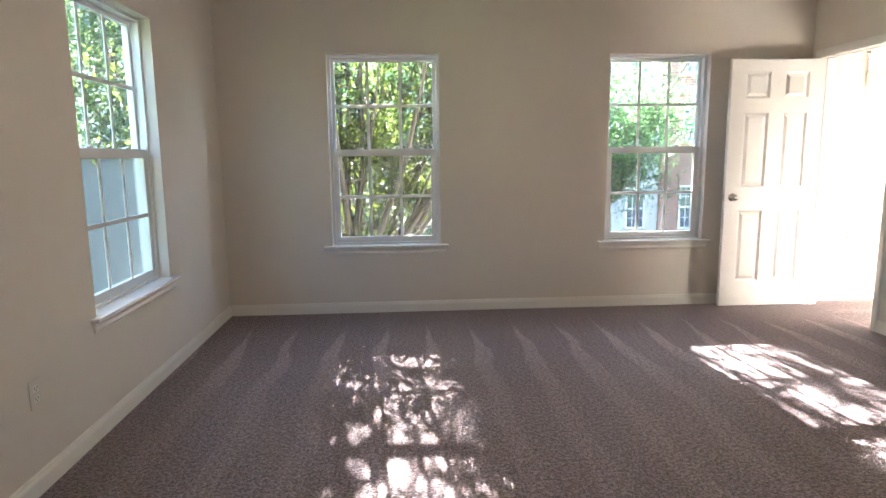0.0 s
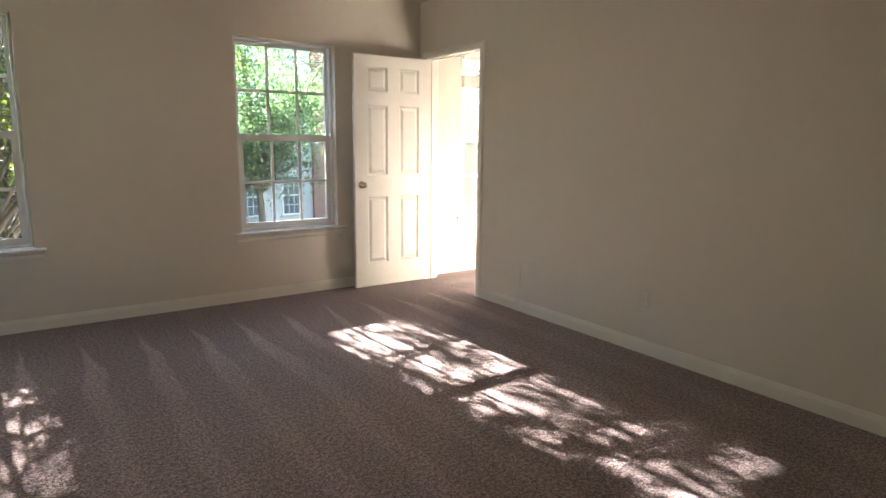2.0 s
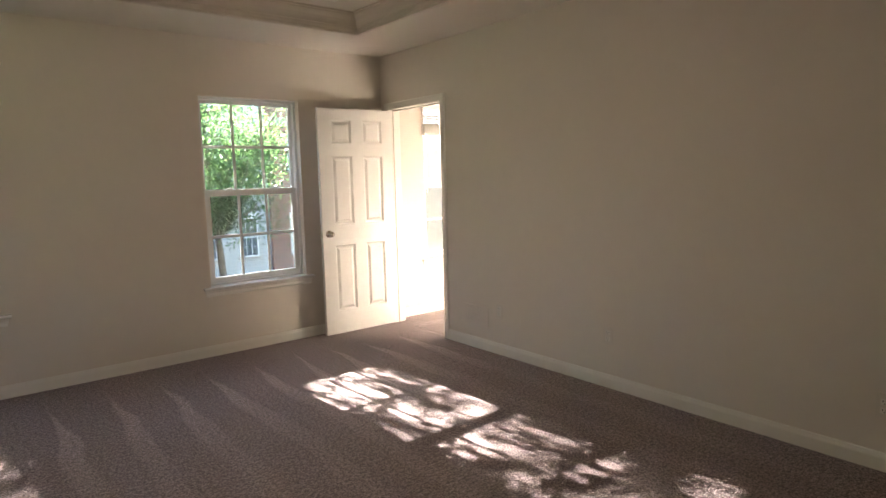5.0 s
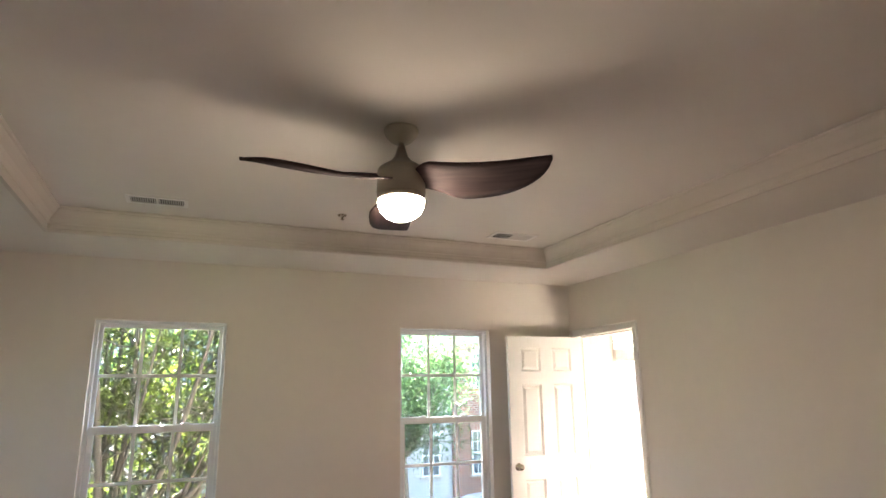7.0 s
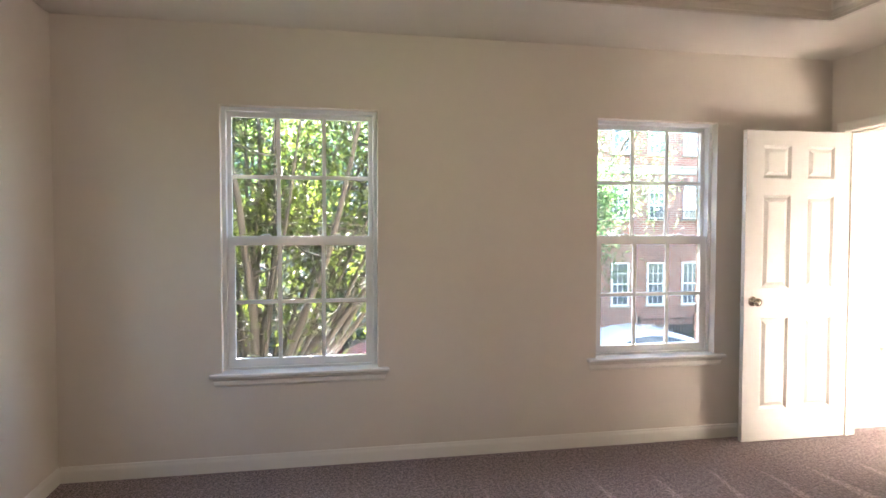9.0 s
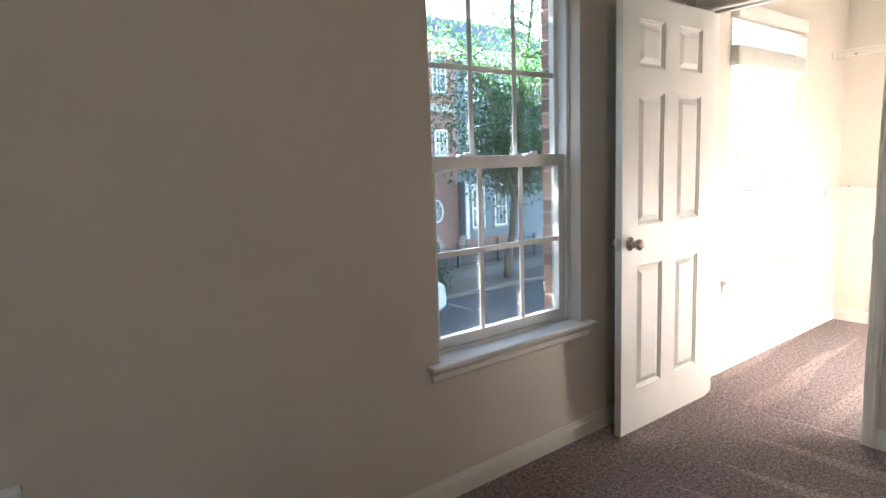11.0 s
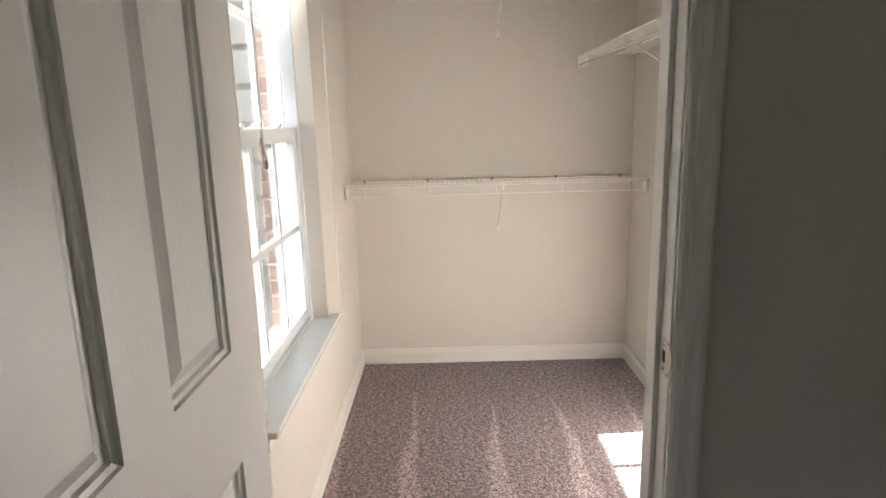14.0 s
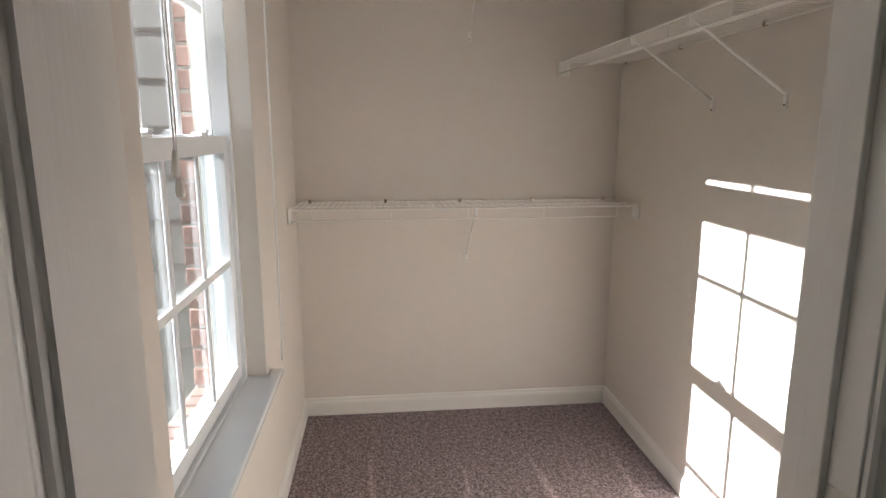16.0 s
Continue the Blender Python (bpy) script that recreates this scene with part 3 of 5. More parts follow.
# ---- windows ----
def window(name, width, label, lock=True):
    """A vinyl double-hung window in its own frame: x along the wall, y outward, z up from the stool; the wall's inner face is y = 0."""
    w = thing(name, label, "window", kind="structure")
    h = HEAD - SILL
    fr, y0, y1 = 0.022, 0.062, 0.155
    part("window_frame", slab_with_holes(0.0, width, 0.0, h, y0, y1, [(fr, width - fr, 0.018, h - 0.02)], along_x), M["vinyl"], w)
    mid = 0.765

    def sash(pname, z0, z1, ya, yb, stile, bottom, top):
        s = part(pname, slab_with_holes(fr + 0.002, width - fr - 0.002, z0, z1, ya, yb, [(fr + stile, width - fr - stile, z0 + bottom, z1 - top)], along_x), M["vinyl"], w)
        ax, bx, az, bz = fr + stile, width - fr - stile, z0 + bottom, z1 - top
        ym = (ya + yb) / 2
        g = 0.0115
        for k in (1, 2):
            cx = ax + (bx - ax) * k / 3
            part("muntin", boxes(((cx - g, ym - 0.011, az), (cx + g, ym - 0.004, bz)), bevel=0.002), M["vinyl"], s)
        cz = (az + bz) / 2
        part("muntin", boxes(((ax, ym - 0.012, cz - g), (bx, ym - 0.003, cz + g)), bevel=0.002), M["vinyl"], s)
        for i in range(3):
            for j in range(2):
                px0, px1 = ax + (bx - ax) * i / 3, ax + (bx - ax) * (i + 1) / 3
                pz0, pz1 = az + (bz - az) * j / 2, az + (bz - az) * (j + 1) / 2
                pane = part("pane", boxes(((px0, ym + 0.001, pz0), (px1, ym + 0.004, pz1))), M["glass"], s)
                pane.visible_shadow = False
        return s

    sc = bmesh.new()
    sc.faces.new([sc.verts.new(p) for p in ((fr, y1 - 0.012, 0.02), (width - fr, y1 - 0.012, 0.02), (width - fr, y1 - 0.012, mid + 0.01), (fr, y1 - 0.012, mid + 0.01))])
    part("insect_screen", sc, M["screen"], w, "fine grey fibreglass insect screen")
    low = sash("lower_sash", 0.02, mid + 0.022, y0 + 0.012, y0 + 0.042, 0.044, 0.046, 0.05)
    sash("upper_sash", mid - 0.018, h - 0.022, y0 + 0.048, y0 + 0.078, 0.026, 0.044, 0.026)
    for fx in (0.27, 0.73):
        part("sash_lock", boxes(((width * fx - 0.03, y0 + 0.014, mid + 0.022), (width * fx + 0.03, y0 + 0.04, mid + 0.032)), ((width * fx - 0.008, y0 + 0.008, mid + 0.03), (width * fx + 0.022, y0 + 0.024, mid + 0.04)), bevel=0.002), M["vinyl"], low)
    horn, nose = 0.065, 0.045
    st = bmesh.new()
    box(st, (-horn, -nose, -0.018), (width + horn, -0.001, 0.004), 0.006)
    box(st, (0.001, -nose + 0.012, -0.0175), (width - 0.001, y0, 0.0045))
    part("window_sill", st, M["sill"], w, "white wooden stool")
    ap = bmesh.new()
    pr = [(0.0, -0.018), (0.018, -0.018), (0.018, -0.03), (0.013, -0.04), (0.013, -0.062), (0.008, -0.072), (0.0, -0.076)]
    ra, rb = -horn + 0.012, width + horn - 0.012
    rows = []
    for u, inset in ((ra, 0.0), (rb, 0.0)):
        rows.append([ap.verts.new((u + (1 if u == ra else -1) * (-(zz + 0.018)) * 0.28, -dd, zz)) for dd, zz in pr])
    k = len(pr)
    for i in range(k):
        ap.faces.new((rows[0][i], rows[0][(i + 1) % k], rows[1][(i + 1) % k], rows[1][i]))
    ap.faces.new(rows[0])
    ap.faces.new(rows[1][::-1])
    bmesh.ops.recalc_face_normals(ap, faces=ap.faces)
    part("apron", ap, M["trim"], w)
    return w


for k, (a, b) in enumerate(WIN):
    ob = window("window_%d" % (k + 1), b - a, ("white vinyl double-hung window facing the myrtle", "white vinyl double-hung window facing the car park", "white vinyl double-hung window in the closet")[k])
    ob.matrix_world = pose(a, NORTH, SILL)
ob = window("window_4", WIN_W[1] - WIN_W[0], "white vinyl double-hung window in the side wall")
ob.matrix_world = pose(WEST, WIN_W[0], SILL, 0, 0, 90)


# ---- six-panel door ----
def six_panel_door(name, label):
    """Leaf in its own frame: x from hinge to latch, y = 0 the room face, z from its foot."""
    W, H, T = 0.765, 2.03, 0.035
    d = thing(name, label, "door", kind="structure")
    rows = ((0.21, 0.812), (1.003, 1.61), (1.722, 1.932))
    cols = ((0.113, 0.318), (0.438, 0.643))
    holes = [(c0, c1, r0, r1) for c0, c1 in cols for r0, r1 in rows]
    part("leaf", slab_with_holes(0, W, 0, H, 0.0, T, holes, along_x), M["door"], d)
    steps = ((0.0, 0.0), (0.002, 0.005), (0.009, 0.0075), (0.011, 0.0135), (0.02, 0.014), (0.042, 0.003))
    for c0, c1, r0, r1 in holes:
        bm = bmesh.new()
        for face, sign in ((0.0, 1), (T, -1)):
            loops = []
            for ins, dep in steps:
                y = face + sign * dep
                loops.append([bm.verts.new(p) for p in ((c0 + ins, y, r0 + ins), (c1 - ins, y, r0 + ins), (c1 - ins, y, r1 - ins), (c0 + ins, y, r1 - ins))])
            for a, b in zip(loops, loops[1:]):
                for k in range(4):
                    bm.faces.new((a[k], a[(k + 1) % 4], b[(k + 1) % 4], b[k]))
            bm.faces.new(loops[-1])
        bmesh.ops.recalc_face_normals(bm, faces=bm.faces)
        part("panel", bm, M["door"], d)
    kx, kz = W - 0.062, 0.922
    for y, s in ((0.0, -1), (T, 1)):
        prof = [(0.0, 0.0), (0.033, 0.0), (0.032, 0.005), (0.026, 0.009), (0.012, 0.011), (0.0105, 0.026), (0.013, 0.03), (0.022, 0.034), (0.0265, 0.042), (0.027, 0.05), (0.0245, 0.058), (0.016, 0.064), (0.0, 0.0655)]
        kb = lathe([(r, s * hh) for r, hh in prof], 28, (kx, y, kz), "y")
        part("door_knob", kb, M["nickel"], d, "satin nickel round knob", True)
    part("latch_plate", boxes(((W - 0.001, 0.005, kz - 0.029), (W + 0.0015, 0.03, kz + 0.029)), ((W + 0.001, 0.011, kz - 0.009), (W + 0.009, 0.024, kz + 0.009)), bevel=0.0005), M["steel"], d, "zinc latch plate")
    for z in (0.2, 1.0, 1.82):
        hb = boxes(((-0.014, 0.001, z - 0.045), (0.001, 0.004, z + 0.045)))
        rod(hb, (-0.008, -0.006, z - 0.047), (-0.008, -0.006, z + 0.047), 0.0055, 10)
        part("hinge", hb, M["steel"], d, "steel butt hinge")
    return d


door = six_panel_door("door_1", "white six-panel hollow door, standing open against the wall")
door.matrix_world = pose(3.657, 4.562, 0.015, 0, 0, 179.6) @ Matrix.Translation((0, -0.035, 0))
sp = slab_with_holes(EAST + 0.002, EAST + 0.040, 0.902, 0.968, DOOR_S, DOOR_S + 0.0018, [(EAST + 0.013, EAST + 0.029, 0.923, 0.947)], lambda u, v, d: (u, d, v))
shut = six_panel_door("door_2", "white six-panel hollow door, shut, in the entrance wall")
shut.matrix_world = pose(2.68, SOUTH - 0.045, 0.01)
strike = solid("strike_plate", sp, M["steel"], "worn zinc strike plate on the door jamb", "strike plate")
part("strike_hole", boxes(((EAST + 0.013, DOOR_S + 0.0003, 0.923), (EAST + 0.029, DOOR_S + 0.0012, 0.947))), M["dark"], strike)
lipm = bmesh.new()
arc = [(EAST + 0.003 - 0.016 * math.sin(a), 0.935 + 0.026 * math.cos(a)) for a in [math.pi * k / 10 for k in range(11)]]
front_ring = [lipm.verts.new((px, DOOR_S + 0.0018 - 0.1 * (EAST + 0.003 - px), pz)) for px, pz in arc]
back_ring = [lipm.verts.new((px, DOOR_S + 0.0002 - 0.1 * (EAST + 0.003 - px), pz)) for px, pz in arc]
lipm.faces.new(front_ring)
lipm.faces.new(back_ring[::-1])
for k in range(11):
    lipm.faces.new((front_ring[k], front_ring[(k + 1) % 11], back_ring[(k + 1) % 11], back_ring[k]))
bmesh.ops.recalc_face_normals(lipm, faces=lipm.faces)
part("strike_lip", lipm, M["steel"], strike)
for z in (0.912, 0.958):
    part("screw", lathe([(0.0, 0.0018), (0.0038, 0.0018), (0.003, 0.0032), (0.0, 0.0035)], 10, (EAST + 0.021, DOOR_S, z), "y"), M["nickel"], strike)


# ---- vents, outlets, sprinkler ----
def ceiling_vent(x0, x1, y0, y1, dark_left, label):
    v = thing("ceiling_vent", label, "vent", ((x0 + x1) / 2, (y0 + y1) / 2, HIGH))
    w, d = (x1 - x0) / 2, (y1 - y0) / 2
    # dark sheet stands in for the duct's shade behind the slats
    part("backing", boxes(((-w + 0.02, -d + 0.02, -0.003), (w - 0.02, d - 0.02, -0.0005))), M["dark"], v)
    part("frame", slab_with_holes(-w, w, -d, d, -0.008, -0.0006, [(-w + 0.025, -0.008, -d + 0.025, d - 0.025), (0.008, w - 0.025, -d + 0.025, d - 0.025)], lambda a, b, c: (a, b, c)), M["plate_white"], v)
    n = 11
    for s0, s1, lean in ((-w + 0.025, -0.008, 1), (0.008, w - 0.025, -1 if dark_left else 1)):
        for k in range(n):
            cx = s0 + (s1 - s0) * (k + 0.5) / n
            bm = bmesh.new()
            t = 0.004 if dark_left else 0.003
            vs = [bm.verts.new(p) for p in ((cx - lean * t, -d + 0.025, -0.009), (cx + lean * t, -d + 0.025, -0.002), (cx + lean * t, d - 0.025, -0.002), (cx - lean * t, d - 0.025, -0.009))]
            bm.faces.new(vs)
            bmesh.ops.solidify(bm, geom=bm.faces[:], thickness=0.001)
            part("slat", bm, M["plate_white"], v)
    return v


ceiling_vent(-0.135, 0.21, 3.575, 3.735, False, "white ceiling supply register with two louvre banks")
ceiling_vent(2.31, 2.665, 3.605, 3.785, True, "white ceiling supply register with a dark bank")
spk = thing("sprinkler", "small brass pendant sprinkler head on the ceiling", "sprinkler", (1.15, 3.578, HIGH))
part("escutcheon", lathe([(0.0, 0.0), (0.03, -0.0), (0.028, -0.006), (0.012, -0.01), (0.0, -0.01)], 20), M["nickel"], spk, "", True)
part("body", lathe([(0.011, -0.008), (0.011, -0.017), (0.006, -0.02), (0.006, -0.03)], 12), M["nickel"], spk, "", True)
part("deflector", lathe([(0.0, -0.029), (0.015, -0.03), (0.015, -0.033), (0.0, -0.034)], 14), M["nickel"], spk, "", True)


def outlet(y, z, kind_name, m, group=""):
    o = thing(kind_name, "cream duplex power outlet on the beige wall" if kind_name == "outlet" else "blank cream wall plate beside the grille", "outlet", (EAST, y, z))
    part("cover_plate", boxes(((-0.006, -0.036, -0.058), (-0.0005, 0.036, 0.058)), bevel=0.002), m, o)
    for dz in (-0.021, 0.021):
        r = part("receptacle", boxes(((-0.008, -0.017, dz - 0.014), (-0.005, 0.017, dz + 0.014)), bevel=0.001), M["plate_white"], o)
        part("slot", boxes(((-0.0086, -0.009, dz - 0.002), (-0.0078, -0.006, dz + 0.008)), ((-0.0086, 0.006, dz - 0.002), (-0.0078, 0.009, dz + 0.008)), ((-0.0086, -0.002, dz - 0.010), (-0.0078, 0.002, dz - 0.006))), M["dark"], r)
    return o


outlet(3.129, 0.352, "outlet", M["plate"])
outlet(2.105, 0.355, "outlet", M["plate"])
outlet(0.565, 0.315, "outlet", M["plate"])
wo = outlet(0, 0, "outlet", M["plate"])
wo.matrix_world = pose(WEST, 2.07, 0.40, 0, 0, 180)

gr = thing("return_grille", "cream painted wall return grille above the baseboard", "grille", (EAST, 3.40, 0.278))
part("frame", slab_with_holes(-0.143, 0.143, -0.082, 0.082, -0.009, -0.0006, [(-0.118, -0.006, -0.058, 0.058), (0.006, 0.118, -0.058, 0.058)], along_y), M["wall"], gr)
part("backing", boxes(((-0.0016, -0.12, -0.06), (-0.0008, 0.12, 0.06))), M["wall"], gr)
for y0, y1 in ((-0.118, -0.006), (0.006, 0.118)):
    for k in range(9):
        z = -0.053 + 0.0132 * k
        bm = boxes(((-0.0084, y0 - 0.001, z - 0.0054), (-0.0030, y1 + 0.001, z + 0.0054)))
        part("slat", bm, M["wall"], gr)


# ---- ceiling fan ----
def ceiling_fan(x, y):
    f = thing("ceiling_fan", "pewter three-blade ceiling fan with a lit opal bowl", "ceiling fan", (x, y, HIGH))
    part("canopy", lathe([(0.0, 0.0), (0.078, -0.0), (0.079, -0.012), (0.072, -0.03), (0.05, -0.055), (0.032, -0.066), (0.0, -0.068)], 32), M["fan_body"], f, "", True)
    part("downrod", lathe([(0.018, -0.06), (0.014, -0.075), (0.0135, -0.125), (0.0135, -0.13)], 20), M["fan_body"], f, "", True)
    part("motor_housing", lathe([(0.0, -0.105), (0.016, -0.105), (0.021, -0.125), (0.03, -0.155), (0.05, -0.18), (0.082, -0.2), (0.1, -0.214), (0.105, -0.226), (0.1015, -0.229), (0.1015, -0.232), (0.106, -0.235),
         (0.107, -0.328), (0.102, -0.332), (0.102, -0.335), (0.106, -0.338), (0.105, -0.358), (0.096, -0.36), (0.0, -0.36)], 40), M["fan_body"], f, "", True)
    part("light_bowl", lathe([(0.0, -0.359), (0.102, -0.3595), (0.103, -0.366), (0.1, -0.384), (0.089, -0.409), (0.068, -0.431), (0.04, -0.446), (0.018, -0.451), (0.0, -0.452)], 40), M["bowl"], f, "lit opal glass bowl", True)

    def blade(ang):
        bm = bmesh.new()
        n, rows = 22, []
        for i in range(n + 1):
            u = i / n
            r = 0.085 + 0.60 * u
            grow = min(1.0, u / 0.16)
            lead = -0.055 - 0.055 * math.sin(grow * math.pi / 2)
            wid = (0.12 + 0.125 * math.sin(min(1.0, u / 0.3) * math.pi / 2)) * max(0.02, (1 - u ** 4.0)) ** 0.62
            pitch = -radians(24 - 12 * u)
            lift = 0.008 - 0.05 * u - 0.022 * math.sin(u * math.pi)
            row = []
            for j in range(7):
                v = j / 6 - 0.5
                c = lead + (v + 0.5) * wid
                z = c * math.sin(pitch) + lift - 0.02 * (1 - 4 * v * v) * 0.5
                row.append(bm.verts.new((r, c * math.cos(pitch), -0.275 + z)))
            rows.append(row)
        for a, b in zip(rows, rows[1:]):
            for j in range(6):
                bm.faces.new((a[j], a[j + 1], b[j + 1], b[j]))
        bmesh.ops.recalc_face_normals(bm, faces=bm.faces)
        bmesh.ops.solidify(bm, geom=bm.faces[:], thickness=0.008)
        b = part("blade", bm, M["blade"], f, "dark walnut curved blade", True)
        b.matrix_basis = pose(0, 0, 0.024, 0, 0, ang)

    for ob in f.children:
        if not ob.name.startswith("canopy"):
            ob.location.z += 0.024
    for a in (FAN_TURN, FAN_TURN + 120, FAN_TURN + 240):
        blade(a)
    return f


ceiling_fan(1.09, 2.18)


# ---- closet: wire shelves and blind ----
def wire_shelf(length, depth, label, brackets, drop=0.255, end_at=()):
    """Shelf in its own frame: x along the wall, y = 0 the wall, +y outward, z = 0 its top."""
    s = thing("wire_shelf", label, "shelf")
    deck = bmesh.new()
    for y, z in ((0.008, 0.0), (depth * 0.5, -0.004), (depth, 0.0)):
        rod(deck, (0.004, y, z), (length - 0.004, y, z), 0.0034, 8)
    n = int(length / 0.0255)
    for k in range(n):
        x = 0.012 + (length - 0.024) * k / (n - 1)
        rod(deck, (x, 0.006, 0.003), (x, depth, 0.003), 0.0014, 5)
    part("wire_deck", deck, M["shelf"], s)
    lip = bmesh.new()
    rod(lip, (0.004, depth, -0.045), (length - 0.004, depth, -0.045), 0.0034, 8)
    m = max(2, int(length / 0.29))
    for k in range(m):
        x = 0.1 + (length - 0.2) * k / (m - 1)
        rod(lip, (x, depth, 0.0), (x, depth, -0.045), 0.0028, 6)
    part("lip", lip, M["shelf"], s)
    for bx in brackets:
        b = bmesh.new()
        rod(b, (bx, depth - 0.006, -0.012), (bx, 0.008, -drop + 0.02), 0.0045, 8)
        box(b, (bx - 0.008, 0.0006, -drop - 0.022), (bx + 0.008, 0.006, -drop + 0.035), 0.001)
        box(b, (bx - 0.006, depth - 0.014, -0.03), (bx + 0.006, depth + 0.004, 0.004), 0.001)
        br = part("bracket", b, M["shelf"], s, "white diagonal brace")
        part("screw", lathe([(0.0, 0.0), (0.004, 0.0), (0.003, 0.002), (0.0, 0.0025)], 10, (bx, 0.006, -drop - 0.012), "y"), M["nickel"], br)
    for k in range(5):
        x = 0.06 + (length - 0.12) * k / 4
        part("wall_clip", boxes(((x - 0.007, 0.0006, -0.006), (x + 0.007, 0.012, 0.011)), bevel=0.002), M["nickel"], s, "grey metal wall clip")
    for x0, x1 in end_at:
        part("end_bracket", boxes(((x0, depth - 0.05, -0.058), (x1, depth + 0.008, 0.008)), bevel=0.003), M["shelf"], s)
    return s


CLL = NORTH - CL_S
low = wire_shelf(CLL - 0.008, 0.295, "white wire shelf on the closet end wall at hip height", [NORTH - 3.931 - 0.004], 0.275, ((0.0004, 0.012), (CLL - 0.02, CLL - 0.0084)))
low.matrix_world = Matrix(((0, -1, 0, CL_E), (-1, 0, 0, NORTH - 0.004), (0, 0, 1, 1.05), (0, 0, 0, 1)))
up = wire_shelf(CLL - 0.31, 0.295, "white wire shelf high on the closet end wall", [NORTH - 3.924 - 0.004], 0.255, ((0.0004, 0.012),))
up.matrix_world = Matrix(((0, -1, 0, CL_E), (-1, 0, 0, NORTH - 0.004), (0, 0, 1, 2.04), (0, 0, 0, 1)))
CLW = CL_E - CL_W
side = wire_shelf(CLW - 0.008, 0.30, "white wire shelf along the closet side wall", [0.814, 1.192, 1.65], 0.222, ((0.0004, 0.012), (CLW - 0.02, CLW - 0.0084)))
side.matrix_world = Matrix(((-1, 0, 0, CL_E - 0.004), (0, 1, 0, CL_S), (0, 0, 1, 1.675), (0, 0, 0, 1)))

bx0, bx1 = WIN[2]
bl = thing("window_blind", "white slatted blind drawn up in the closet window", "blind", ((bx0 + bx1) / 2, NORTH, HEAD))
bw = (bx1 - bx0) / 2 + 0.03
part("valance", boxes(((-bw, -0.055, -0.01), (bw, -0.046, 0.075)), ((-bw, -0.046, 0.0), (-bw + 0.008, -0.0006, 0.075)), ((bw - 0.008, -0.046, 0.0), (bw, -0.0006, 0.075)), bevel=0.003), M["blind"], bl)
part("headrail", boxes(((-bw + 0.012, -0.044, 0.02), (bw - 0.012, -0.002, 0.065))), M["blind"], bl)
for k in range(30):
    z = -0.157 - 0.0034 * k
    bm = boxes(((-bw + 0.014, -0.05, z), (bw - 0.014, -0.002, z + 0.0022)))
    part("slat", bm, M["blind"], bl)
for k in range(4):
    z = -0.03 - 0.030 * k
    part("slat", boxes(((-bw + 0.014, -0.05, z), (bw - 0.014, -0.002, z + 0.0022))), M["blind"], bl)
part("bottom_rail", boxes(((-bw + 0.014, -0.05, -0.27), (bw - 0.014, -0.002, -0.252)), bevel=0.004), M["blind"], bl)
for sx in (-0.28, 0.0, 0.28):
    part("ladder_cord", rod(bmesh.new(), (sx, -0.051, 0.02), (sx, -0.051, -0.255), 0.001, 5), M["cord"], bl)
for cx, zz in ((-0.468, -0.775), (-0.455, -0.81)):
    cb = bmesh.new()
    rod(cb, (cx, -0.058, 0.0), (cx, -0.058, zz), 0.0013, 6)
    c = part("pull_cord", cb, M["cord"], bl)
    part("tassel", lathe([(0.003, zz + 0.004), (0.005, zz - 0.006), (0.008, zz - 0.026), (0.0075, zz - 0.036), (0.003, zz - 0.04)], 12, (cx, -0.058, 0)), M["blind"], c, "white plastic tassel", True)


hung = bmesh.new()
zl = SILL - HEAD
tube(hung, [(bw - 0.018, -0.054, 0.02), (bw - 0.02, -0.053, -0.5), (bw - 0.024, -0.054, -1.0), (bw - 0.022, -0.053, zl + 0.12), (bw - 0.012, -0.05, zl + 0.05), (bw - 0.002, -0.048, zl + 0.045), (bw + 0.004, -0.048, zl + 0.06)], [0.003] * 7, 6)
part("tilt_cord", hung, M["cord"], bl, "", True)


# ---- outside: own facade ----
holes = [(a, b, SILL - 0.02, HEAD + 0.045) for a, b in WIN]
solid("wall_outside", slab_with_holes(WEST - 0.5, CL_E + 2.2, GROUND, 3.3, OUT, OUT + 0.015, holes, along_x), M["mortar"], "mortar backing of the brick front", "wall", "structure")
solid("wall_below", boxes(((WEST - 0.5, OUT - 0.1, GROUND - 0.3), (CL_E + 2.2, OUT, -0.25))), M["mortar"], "storey below the rooms", "wall", "structure")
bay = solid("side_wing", boxes(((5.38, OUT + 0.015, GROUND), (7.6, OUT + 1.5, 3.3))), M["siding_wing"], "grey-white lap-sided wing beside the closet window", "wall", "structure")
lap = bmesh.new()
pts = ((0.0, 0.0), (-0.007, 0.0), (-0.0085, 0.008), (-0.004, 0.168), (0.0, 0.168))
rows = [[lap.verts.new((px, py, pz)) for px, pz in pts] for py in (OUT + 0.02, OUT + 1.49)]
for k in range(5):
    lap.faces.new((rows[0][k], rows[0][(k + 1) % 5], rows[1][(k + 1) % 5], rows[1][k]))
lap.faces.new(rows[0])
lap.faces.new(rows[1][::-1])
bmesh.ops.recalc_face_normals(lap, faces=lap.faces)
lap_mesh = finish("board", lap, M["siding_wing"])
for k in range(24):
    o = new("board", lap_mesh)
    o.parent = bay
    o.location = (5.38, 0, -0.6 + 0.165 * k)
part("corner_board", boxes(((5.335, OUT + 1.42, -0.8), (5.39, OUT + 1.52, 3.3))), M["vinyl"], bay)

